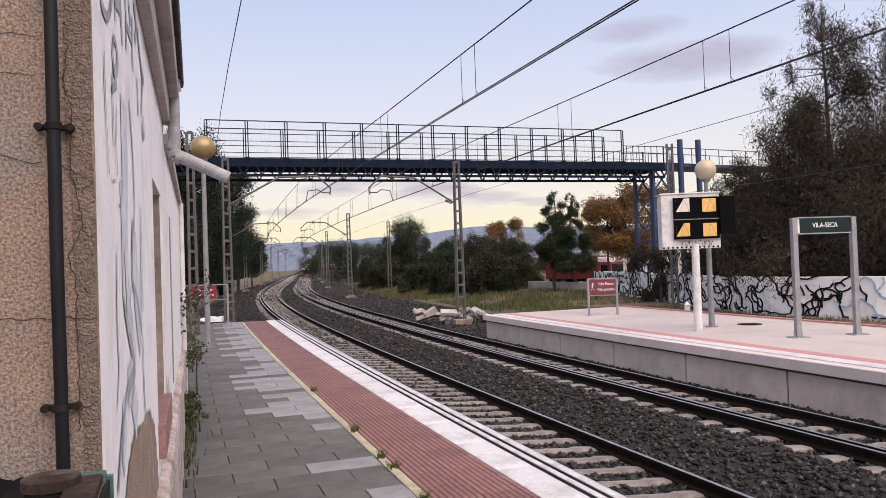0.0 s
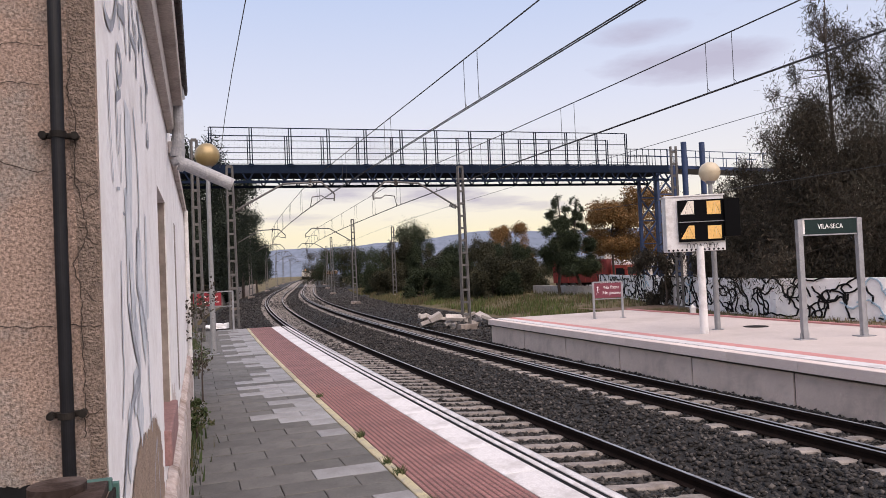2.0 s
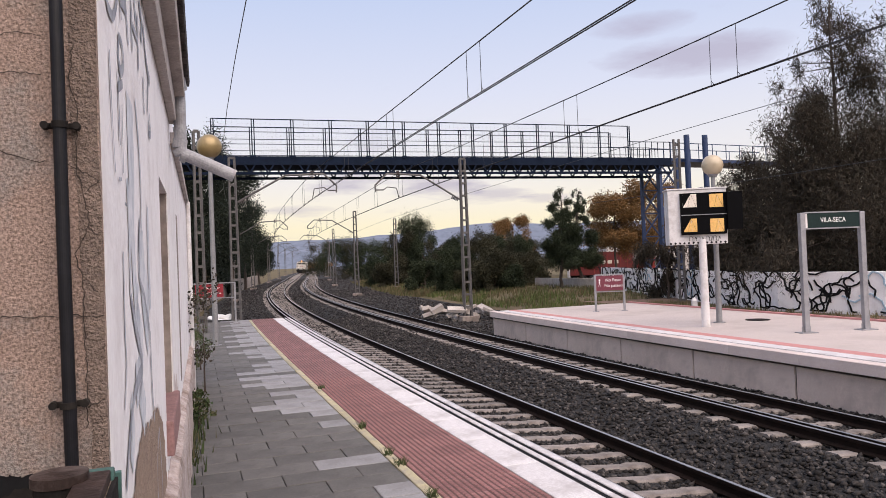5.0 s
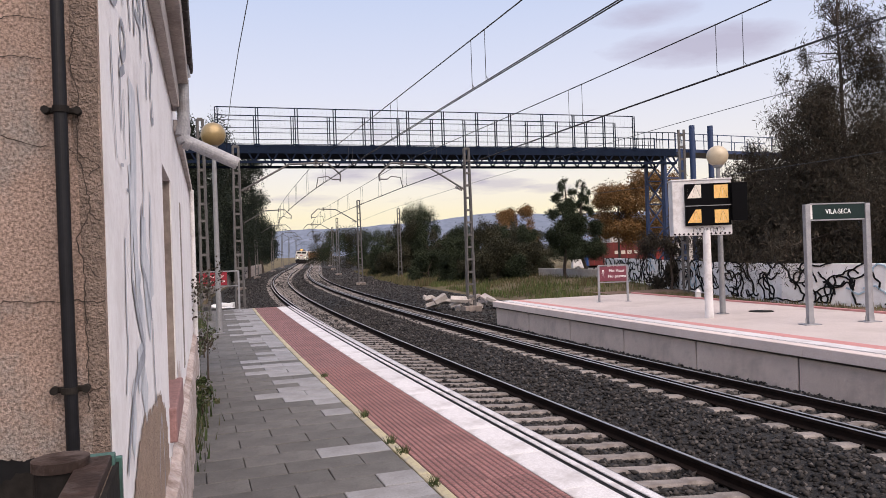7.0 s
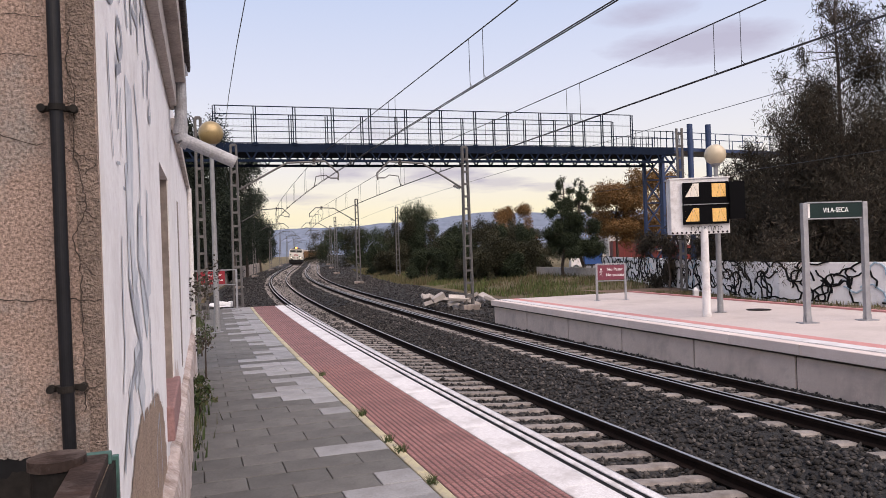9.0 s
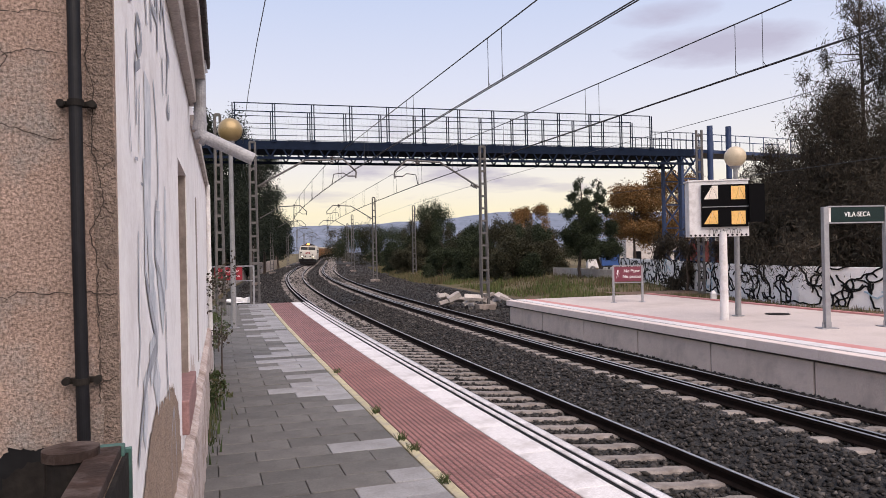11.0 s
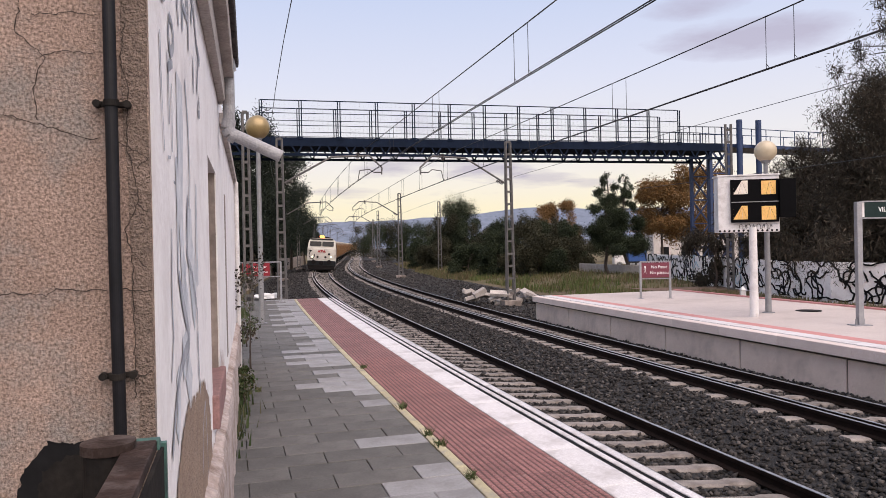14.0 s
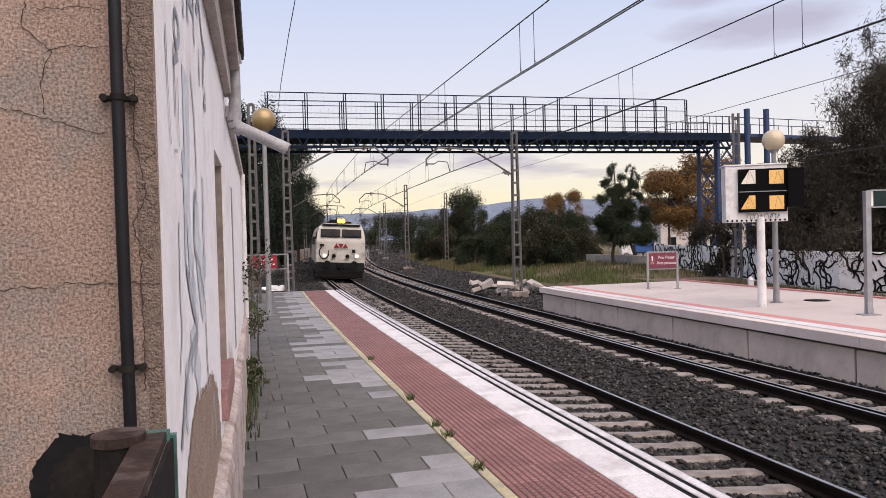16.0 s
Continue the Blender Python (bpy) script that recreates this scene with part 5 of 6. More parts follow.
def build_gate():
    """Capped steel post with a sloping rail and panel beside the stucco wall."""
    g = empty("steel_barrier", WM)
    tagged(g, "dark capped steel post with a worn sloping handrail panel", "barrier")
    v, u = -0.318, 2.06
    bm = bmesh.new()
    rod(bm, (v, u, 0.46), (v, u, 2.175), 0.061, seg=28)
    post = part("post", bm, M["dark_steel"], g)
    bm = bmesh.new()
    rod(bm, (v, u, 2.175), (v, u, 2.2), 0.067, seg=28)
    part("cap", bm, M["rust_brown"], post, "brown steel cap")
    bm = bmesh.new()
    box(bm, (-0.245, 1.6, 2.165), (0.075, 1.04, 0.03), bevel=0.004)
    part("handrail", bm, M["rust_brown"], g, "worn brown flat handrail")
    bm = bmesh.new()
    box(bm, (-0.2, 1.62, 1.3), (0.012, 1.1, 1.7))
    panel = part("panel", bm, M["dark_steel"], g, "dark sheet panel with pale scribbles")
    ribbon("scribble", [smooth_path([(2.1 - k * 0.07, 1.95, 0.01), (2.13 - k * 0.07, 1.85, 0.012), (2.08 - k * 0.07, 1.75, 0.01)]) for k in range(5)], lambda a, z: (-0.1925, a, z), M["sign_white"], panel, "pale paint scribbles")
    bm = bmesh.new()
    box(bm, (-0.24, 2.135, 2.165), (0.08, 0.03, 0.032), bevel=0.005)
    box(bm, (-0.196, 2.17, 1.3), (0.018, 0.025, 1.72))
    part("green_edge", bm, M["green_paint"], g, "worn green painted edge")
    return g


build_gate()


def small_things():
    bm = bmesh.new()
    rod(bm, (0, 0, 0), (0, 0, 0.02), 0.34, seg=28)
    rod(bm, (0, 0, 0.02), (0, 0, 0.026), 0.27, seg=28)
    ob = part("manhole_cover", bm, M["dark_steel"])
    ob.matrix_world = Matrix.Translation((9.05, 21.5, OPP_Z))
    tagged(ob, "dark round manhole cover in the pale paving", "manhole cover")
    bm = bmesh.new()
    box(bm, (0, 0, 0.2), (0.2, 0.14, 0.4), bevel=0.015)
    bmesh.ops.create_cone(bm, cap_ends=True, segments=4, radius1=0.14, radius2=0.01, depth=0.14, matrix=Matrix.Translation((0, 0, 0.45)) @ Matrix.Rotation(radians(45), 4, "Z"))
    ob = part("marker_stone", bm, M["white_metal"])
    ob.matrix_world = Matrix.Translation((9.55, 28.4, 0.42))
    tagged(ob, "small white pointed marker stone on the bare earth", "marker stone")
    bm = bmesh.new()
    bmesh.ops.create_icosphere(bm, subdivisions=4, radius=0.5)
    for v in bm.verts:
        n = noise.noise(v.co * 3.2) * 0.3 + noise.noise(v.co * 7) * 0.12
        v.co = Vector((v.co.x * (1.2 + n), v.co.y * (0.7 + n), max(0.0, v.co.z * (0.42 + n))))
    ob = part("plastic_sheet", bm, M["plastic_white"])
    ob.matrix_world = Matrix.Translation((-10.2, 33.2, NEAR_Z + 0.005))
    tagged(ob, "crumpled white plastic sheet lying at the platform end", "plastic sheet")
    # tufts in the kerb joints
    rng = random.Random(6)
    for x, y, r in ((-1.23, 10.04, 0.13), (-0.58, 8.16, 0.12), (-2.35, 13.4, 0.1), (-0.2, 7.0, 0.1), (-0.75, 8.6, 0.09)):
        vs, fs = [], []
        for k in range(46):
            a, q = rng.uniform(0, 6.28), rng.uniform(0, r)
            px, py = q * math.cos(a) * 0.6, q * math.sin(a)
            h, b = rng.uniform(0.03, 0.12), rng.uniform(0, 6.28)
            vs += [(px - 0.006, py, 0), (px + 0.006, py, 0), (px + 0.06 * math.cos(b), py + 0.06 * math.sin(b), h)]
            fs.append((3 * k, 3 * k + 1, 3 * k + 2))
        ob = mesh_ob("weed_tuft", vs, fs, M["weed"])
        ob.matrix_world = Matrix.Translation((x, y, NEAR_Z + 0.004))
        tagged(ob, "small weed tuft growing in the kerb joint", "weed", "weeds in the joints")


small_things()


# ================= vegetation =================
def leaves(name, blobs, n, size, material, parent, seed=1, droop=0.0, aspect=2.0, shell=0.55):
    """Many small leaf clumps spread in ellipsoids; each clump two crossed blades."""
    rng = np.random.default_rng(seed)
    bl = np.array(blobs, float)
    vol = (bl[:, 3] * bl[:, 4] * bl[:, 5]) ** 0.75
    pick = rng.choice(len(bl), n, p=vol / vol.sum())
    d = rng.normal(size=(n, 3))
    d /= np.linalg.norm(d, axis=1, keepdims=True)
    r = (shell + (1 - shell) * rng.random(n)) * rng.uniform(0.6, 1.4, n)
    c = bl[pick, :3] + d * r[:, None] * bl[pick, 3:6]
    ax = rng.normal(size=(n, 3))
    ax[:, 2] = ax[:, 2] * (1 + droop) - droop * 1.5
    ax /= np.linalg.norm(ax, axis=1, keepdims=True)
    sd = np.cross(ax, rng.normal(size=(n, 3)))
    sd /= np.linalg.norm(sd, axis=1, keepdims=True)
    sz = size * rng.uniform(0.6, 1.4, n)[:, None]
    tip = c + ax * sz * aspect
    mid = c + ax * sz * aspect * 0.45
    nrm = np.cross(ax, sd) * sz * 0.25
    V = np.stack([c, mid + sd * sz * 0.5 + nrm, tip, mid - sd * sz * 0.5 + nrm], 1).reshape(-1, 3)
    i = np.arange(n)[:, None] * 4
    F = np.concatenate([i + (0, 1, 2), i + (0, 2, 3)], 1).reshape(-1, 3)
    me = bpy.data.meshes.new(name)
    me.vertices.add(len(V))
    me.vertices.foreach_set("co", V.ravel())
    me.loops.add(F.size)
    me.loops.foreach_set("vertex_index", F.ravel())
    me.polygons.add(len(F))
    me.polygons.foreach_set("loop_start", np.arange(0, F.size, 3))
    me.update()
    me.validate()
    me.materials.append(material)
    ob = new(name, me)
    if parent:
        ob.parent = parent
    return ob


def limbs(bm, base, h, r, rng, blobs):
    """Tapered trunk with limbs towards the leaf masses."""
    pts = [Vector((0, 0, 0))]
    for k in range(1, 6):
        pts.append(Vector((rng.uniform(-0.03, 0.03) * h, rng.uniform(-0.03, 0.03) * h, h * k / 5)))
    for k in range(5):
        rod(bm, pts[k], pts[k + 1], r * (1 - 0.16 * k), r * (1 - 0.16 * (k + 1)), seg=8)
    for b in blobs:
        t = min(0.95, max(0.25, (b[2] - b[5] * 0.5) / h))
        k = min(4, int(t * 5))
        p = pts[k].lerp(pts[k + 1], t * 5 - k)
        rod(bm, p, Vector(b[:3]), r * 0.2, r * 0.05, seg=5)


def tree(name, x, y, z, blobs, n, size, lm, h, r, label, cat="tree", seed=1, group="", droop=0.0, aspect=2.0, shell=0.55):
    t = empty(name, Matrix.Translation((x, y, z)))
    tagged(t, label, cat, group)
    bm = bmesh.new()
    limbs(bm, None, h, r, random.Random(seed), blobs)
    part("trunk", bm, M["bark"], t)
    leaves("crown", blobs, n, size, lm, t, seed, droop, aspect, shell)
    return t


def cone_blobs(rng, h0, h, w, n, flat=0.45, fat=1.0):
    out = []
    for i in range(n):
        t = i / (n - 1)
        z = h0 + (h - h0) * t
        rr = w * (1 - t) ** 0.8 + 0.25
        a = rng.uniform(0, 6.28)
        k = rr * rng.uniform(0.3, 0.95)
        out.append((k * math.cos(a), k * math.sin(a), z, fat * rr * rng.uniform(0.26, 0.5), fat * rr * rng.uniform(0.26, 0.5), fat * rr * flat * rng.uniform(0.4, 0.9) + 0.15))
    return out


def round_blobs(rng, z, w, h, n):
    out = []
    for i in range(n):
        a, e = rng.uniform(0, 6.28), rng.uniform(-0.7, 1.0)
        k = rng.uniform(0.3, 0.9) * (1.0 - 0.35 * max(0.0, e))
        out.append((w * k * math.cos(a), w * k * math.sin(a), z + h * e * 0.7, w * rng.uniform(0.2, 0.42), w * rng.uniform(0.2, 0.42), h * rng.uniform(0.13, 0.3)))
    return out


def build_trees():
    R = random.Random
    # tall feathery trees behind the opposite platform
    for x, y, h, w, sd in ((14.9, 27.6, 13.5, 3.3, 1), (18.0, 27.0, 15.0, 4.0, 2), (13.6, 32.5, 7.6, 2.6, 3), (16.5, 33.0, 10.0, 3.4, 4), (21.5, 25.0, 13.0, 4.0, 5)):
        r = R(sd)
        bl = cone_blobs(r, 1.2, h - 1.0, w, 44, 0.6, 1.45) + [(b[0] * 1.5, b[1] * 1.5, b[2] * 0.9, b[3] * 0.6, b[4] * 0.6, b[5] * 0.9) for b in cone_blobs(r, 2.0, h * 0.97, w, 34, 0.5, 1.3)]
        tree("casuarina_tree", x, y, 0.3, bl, 100000, 0.025, M["leaf_cas"], h * 0.8, 0.15, "tall dark feathery evergreen behind the graffiti wall", seed=sd, group="evergreens behind the platform", droop=0.4, aspect=8.0, shell=0.12)
    # low dark shrubs against the wall
    for x, y, h, w, sd in ((11.0, 36.5, 3.2, 1.6, 11), (12.3, 29.6, 2.8, 1.3, 12), (12.6, 33.5, 3.6, 1.8, 13)):
        bl = round_blobs(R(sd), h * 0.55, w, h, 9)
        tree("dark_shrub", x, y, 0.2, bl, 9000, 0.035, M["leaf_cas"], h * 0.6, 0.08, "dark drooping shrub in front of the graffiti wall", "shrub", sd, "shrubs by the wall", 0.5, 6.0, 0.2)
    # pair of pines in the middle distance
    for x, y, h, sd in ((8.77, 55.0, 8.6, 21), (10.14, 56.0, 8.5, 22)):
        bl = cone_blobs(R(sd), 2.7, h - 0.2, 1.9, 50, 0.34, 0.85)
        tree("pine_tree", x, y, -0.6, bl, 42000, 0.042, M["leaf_green"], h * 0.97, 0.15, "slender green pine beyond the weedy ground", seed=sd, group="pines", aspect=3.4, shell=0.2)
    # autumn plane trees
    for x, y, h, w, sd in ((14.9, 64.0, 7.6, 3.0, 31), (18.4, 66.0, 8.2, 3.4, 32), (8.9, 95.0, 7.6, 2.8, 33)):
        bl = round_blobs(R(sd), h * 0.74, w, h * 0.52, 26)
        tree("plane_tree", x, y, -0.6, bl, 26000, 0.085, M["leaf_autumn"], h * 0.75, 0.18, "plane tree with orange-brown autumn leaves", seed=sd, group="autumn trees")
    # round trees and scrub along the line
    for x, y, h, w, sd in ((-3.9, 92.0, 8.6, 2.9, 41), (-0.6, 80.0, 5.4, 2.0, 42), (1.8, 75.0, 5.3, 2.0, 43), (3.7, 72.0, 5.5, 2.1, 44), (6.3, 85.0, 5.6, 2.4, 45), (7.5, 80.0, 5.5, 2.2, 46), (8.6, 75.0, 5.0, 1.7, 47), (-2.2, 90.0, 6.2, 2.4, 61), (-5.4, 91.0, 6.6, 2.4, 62), (0.8, 66.0, 4.3, 1.8, 49), (4.0, 60.0, 3.8, 1.8, 50), (6.6, 63.0, 3.6, 1.7, 60), (-22.4, 150.0, 8.2, 4.0, 51), (-18.9, 150.0, 8.0, 4.0, 52), (-14.4, 140.0, 7.7, 4.0, 53), (-31.0, 180.0, 8.6, 4.5, 54), (-10.8, 125.0, 6.2, 3.2, 55), (-7.5, 110.0, 6.2, 3.0, 56), (-4.5, 104.0, 5.4, 2.8, 57), (3.5, 100.0, 5.6, 3.2, 58), (-2.0, 72.0, 3.2, 1.9, 63), (2.6, 64.0, 2.9, 1.7, 64), (5.4, 60.0, 2.7, 1.6, 65), (-6.2, 88.0, 4.0, 2.3, 66), (-9.0, 100.0, 4.4, 2.5, 67), (7.6, 67.0, 3.4, 1.7, 68), (7.0, 122.0, 5.6, 4.0, 69), (13.5, 126.0, 6.0, 4.2, 70), (20.5, 130.0, 6.0, 4.4, 71)):
        bl = round_blobs(R(sd), h * 0.45, w, h * 0.75, 22)
        tree("round_tree", x, y, -0.6, bl, 27000, 0.07, M["leaf_green"] if sd % 2 else M["leaf_bush"], h * 0.55, 0.15, "bushy green tree beside the railway", seed=sd, group="trees along the line")
    # dark pines on the other side of the line
    for x, y, h, w, sd in ((-17.6, 48.0, 12.0, 3.0, 61), (-20.6, 62.0, 13.6, 3.6, 62), (-24.6, 85.0, 14.4, 4.2, 63), (-30.0, 110.0, 12.8, 4.4, 64), (-25.0, 60.0, 13.0, 4.5, 65), (-37.5, 148.0, 9.5, 4.4, 66), (-33.0, 100.0, 12.0, 5.0, 67)):
        bl = round_blobs(R(sd), h * 0.6, w, h * 0.55, 34)
        tree("dark_pine", x, y, -0.6, bl, 46000, 0.075, M["leaf_dark"], h * 0.8, 0.24, "broad dark pine behind the old wall", seed=sd, group="dark pines", aspect=2.6)
    for u, v, h, w, sd in ((14.2, 0.22, 1.9, 0.5, 81), (17.5, 0.2, 0.8, 0.4, 82), (20.5, 0.1, 1.6, 0.5, 83), (11.0, 0.08, 0.5, 0.22, 84)):
        q = W(u, v, NEAR_Z)
        bl = round_blobs(R(sd), h * 0.6, w, h * 0.6, 8)
        tree("wall_shrub", q.x, q.y, NEAR_Z, bl, 420 if h > 1.8 else 260, 0.035, M["leaf_cas"] if h > 1.8 else M["weed"], h * 0.6, 0.02, "straggly shrub growing at the foot of the station wall", "shrub", sd, "shrubs at the wall", aspect=1.8)
    for x, y, h, w, sd in ((-20.5, 53.0, 4.0, 2.6, 91), (-24.5, 70.0, 4.4, 3.2, 92), (-29.5, 92.0, 4.6, 3.6, 93), (-36.0, 118.0, 4.6, 4.0, 94), (-43.0, 150.0, 5.0, 4.5, 95), (-54.0, 205.0, 6.0, 5.5, 96), (-67.0, 270.0, 7.0, 6.5, 97)):
        bl = round_blobs(R(sd), h * 0.5, w, h * 0.7, 14)
        tree("dark_shrub", x, y, -0.6, bl, 9000, 0.13, M["leaf_dark"], h * 0.5, 0.1, "dense dark shrub behind the old wall", "shrub", sd, "shrubs behind the wall")
    for x, y, sd in ((-37.5, 132.0, 71),):
        bl = [(0, 0, 1.0 + k * 0.55, 0.75 - 0.035 * k, 0.75 - 0.035 * k, 0.6) for k in range(15)]
        tree("cypress", x, y, -0.6, bl, 9000, 0.14, M["leaf_dark"], 8.0, 0.14, "narrow dark cypress by the track", seed=sd, shell=0.4)
    # a palm far down the line
    p = empty("palm_tree", Matrix.Translation((-50.0, 195.0, -0.6)))
    tagged(p, "distant palm with a tufted head", "tree")
    bm = bmesh.new()
    rod(bm, (0, 0, 0), (0, 0, 6.5), 0.3, 0.22)
    part("trunk", bm, M["bark"], p)
    bm = bmesh.new()
    for k in range(22):
        a = k * 2.4
        e = radians(70 - 5 * k)
        q = Vector((0, 0, 6.5))
        for j in range(4):
            d = Vector((math.cos(a) * math.cos(e), math.sin(a) * math.cos(e), math.sin(e)))
            bar(bm, q, q + d * 0.7, 0.28 - 0.05 * j, 0.03)
            q = q + d * 0.7
            e -= 0.35
    part("fronds", bm, M["leaf_dark"], p)


build_trees()


def grass_field(name, count, spread, h, material, label, seed, zf):
    rng = np.random.default_rng(seed)
    V, F = [], []
    i = 0
    while i < count:
        s, o = spread(rng)
        x, y, z = at(s, o, 0)
        # growth in clumps with bare earth between
        if noise.noise(Vector((x * 0.35, y * 0.22, seed))) + 0.25 < rng.uniform(-0.1, 0.55):
            continue
        z = zf(o)
        a, hh, lean = rng.uniform(0, 6.28), h * rng.uniform(0.4, 1.4), rng.uniform(0, 0.45)
        w = hh * rng.uniform(0.04, 0.10) + 0.004 * max(0, y / 30)
        dx, dy = math.cos(a), math.sin(a)
        V += [(x - dy * w, y + dx * w, z), (x + dy * w, y - dx * w, z), (x + dx * hh * lean, y + dy * hh * lean, z + hh)]
        F.append((3 * i, 3 * i + 1, 3 * i + 2))
        i += 1
    return tagged(mesh_ob(name, V, F, material), label, "grass", kind="stuff")


grass_field("tall_grass", 8000, lambda g: (g.uniform(38, 90), 12.8 + abs(g.normal()) * 2.4), 0.36, M["grass"], "green and straw-coloured tall grass beside the track", 3, verge_z)
grass_field("dry_grass", 12000, lambda g: (g.uniform(33, 75), g.uniform(13.5, 26)), 0.3, M["grass_dry"], "dry brown grass and weeds behind the platform", 4, verge_z)
grass_field("dry_grass", 12000, lambda g: (g.uniform(66, 128), 10.8 + abs(g.normal()) * 2.5), 0.55, M["grass_dry"], "reddish dry grass along the bend", 5, verge_z)
grass_field("scrub_grass", 5000, lambda g: (g.uniform(8, 31), g.uniform(12.6, 15.5)), 0.14, M["grass_dry"], "sparse dry weeds on the bare earth", 6, lambda o: 0.42)
grass_field("wall_weeds", 2600, lambda g: (g.uniform(8, 30), -5.36 + abs(g.normal()) * 0.15), 0.15, M["weed"], "weeds growing along the foot of the wall", 7, lambda o: NEAR_Z)


# ================= distance =================
def build_hills():
    for name, dist, amp, base, seed, lab in (("far_hills", 3200, 60, 60, 1, "hazy blue hills on the horizon"), ("near_hills", 2400, 90, 20, 5, "lower hazy blue ridge")):
        vs, fs, n = [], [], 140
        for i in range(n):
            a = radians(-55 + 110 * i / (n - 1))
            ridge = np.interp(math.degrees(a), [-55, -30, -20, -12, -7, -4, -1, 3, 7, 12, 20, 35, 55], [0.8, 1.2, 1.7, 2.08, 2.16, 2.3, 2.53, 2.84, 2.71, 2.6, 2.3, 1.8, 1.0])
            hh = dist * 1.12 * math.tan(radians(float(ridge))) * (1.0 if seed == 1 else 0.62) + amp * 0.12 * noise.noise(Vector((a * 9, seed, 0))) + 5 * noise.noise(Vector((a * 40, seed, 3)))
            x, y = dist * math.sin(a), dist * math.cos(a)
            vs += [(x, y, -5), (x * 1.05, y * 1.05, hh * 0.75), (x * 1.12, y * 1.12, hh)]
        for i in range(n - 1):
            for j in range(2):
                q = i * 3 + j
                fs.append((q, q + 3, q + 4, q + 1))
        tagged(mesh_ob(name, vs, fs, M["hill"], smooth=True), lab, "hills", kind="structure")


build_hills()


def graffiti_wall():
    pts = [Vector((17.5, 20.0, 0)), Vector((13.96, 23.38, 0)), Vector((12.0, 26.5, 0)), Vector((11.5, 31.0, 0)), Vector((11.6, 45.0, 0)), Vector((11.1, 52.0, 0)), Vector((7.5, 61.0, 0))]
    wl = empty("graffiti_wall", Matrix.Translation((0, 0, 0)))
    tagged(wl, "long white boundary wall covered in black graffiti", "wall")
    rng = random.Random(4)
    for a, b in zip(pts, pts[1:]):
        d = b - a
        bm = bmesh.new()
        ang = math.atan2(d.y, d.x)
        rot = Matrix.Rotation(ang, 3, "Z")
        far = a.y > 50
        top = 1.78 if not far else 0.98
        box(bm, ((a + b) / 2) + Vector((0, 0, top / 2 - 0.2)), (d.length + 0.1, 0.2, top + 0.5), rot, bevel=0.02)
        part("wall_panel", bm, M["rubble"] if far else M["white_wall"], wl, "low weathered panel" if far else "white painted panel")
        if far:
            continue
        # spray strokes: loose loops and letters that cannot be read
        nrm = Vector((-d.y, d.x, 0)).normalized()
        if nrm.x > 0:
            nrm = -nrm
        dd = d.normalized()
        u = 0.3
        while u < d.length - 0.5:
            w = rng.uniform(0.35, 0.6)
            hz = rng.uniform(0.85, 1.25)
            m = M["paint_black"] if rng.random() < 0.93 else M["paint_cyan"]
            bm = bmesh.new()
            for _ in range(rng.randint(3, 5)):
                q = Vector((u + rng.uniform(0, w), 0, 0.6 + rng.uniform(0, hz)))
                ang2 = rng.uniform(0, 6.28)
                for k in range(rng.randint(5, 10)):
                    ang2 += rng.uniform(-0.9, 1.2)
                    nq = q + Vector((math.cos(ang2), 0, math.sin(ang2))) * rng.uniform(0.1, 0.24)
                    nq.z = min(max(nq.z, 0.5), 1.85)
                    f = lambda v: a + dd * v.x + nrm * 0.106 + Vector((0, 0, v.z))
                    bar(bm, f(q), f(nq), 0.055, 0.05)
                    q = nq
            part("graffiti", bm, m, wl, "sprayed strokes")
            u += w + rng.uniform(0.0, 0.15)
    return wl


graffiti_wall()


def old_wall():
    wl = sweep("boundary_wall", [(-6.6, -0.7), (-6.25, -0.7), (-6.25, 1.0), (-6.3, 1.08), (-6.55, 1.08), (-6.6, 1.0)], 44, 150, 2.0, M["old_wall"])
    tagged(wl, "low old rendered wall along the left-hand verge of the line", "wall")
    wl["label"] = "low old rendered wall along the verge of the line"


old_wall()


def rubble_pile():
    rng = random.Random(9)
    for k in range(16):
        s, o = 36.8 + rng.uniform(-0.9, 1.4), 7.3 + rng.uniform(-1.5, 1.6)
        x, y, z = at(s, o, -0.1 + rng.uniform(0, 0.45))
        bm = bmesh.new()
        box(bm, (0, 0, 0), (rng.uniform(0.5, 1.3), rng.uniform(0.25, 0.5), rng.uniform(0.12, 0.25)), Euler((rng.uniform(-0.5, 0.5), rng.uniform(-0.5, 0.5), rng.uniform(0, 3))).to_matrix(), bevel=0.02)
        ob = part("concrete_block", bm, M["rubble"])
        ob.matrix_world = Matrix.Translation((x, y, z))
        tagged(ob, "broken pale concrete block heaped round the mast foot", "concrete block", "rubble heap")


rubble_pile()


def far_buildings():
    for x, y, w, d, h, lab in ((33.0, 114.0, 18.0, 10.0, 6.5, "white industrial shed behind the trees"),):
        b = empty("far_building", Matrix.Translation((x, y, -0.6)))
        tagged(b, lab, "building", "distant buildings")
        bm = bmesh.new()
        box(bm, (0, 0, h / 2), (w, d, h))
        part("wall", bm, M["far_town"], b)
        bm = bmesh.new()
        box(bm, (0, 0, h + 0.15), (w + 0.6, d + 0.6, 0.3))
        part("roof", bm, M["old_wall"], b)
        for k in range(int(w / 3)):
            for j in range(max(1, int(h / 3.5))):
                bm = bmesh.new()
                box(bm, (-w / 2 + 1.6 + k * 3, -d / 2 - 0.02, 1.8 + j * 3.2), (1.2, 0.08, 1.4))
                part("window", bm, M["glass_dark"], b)


far_buildings()


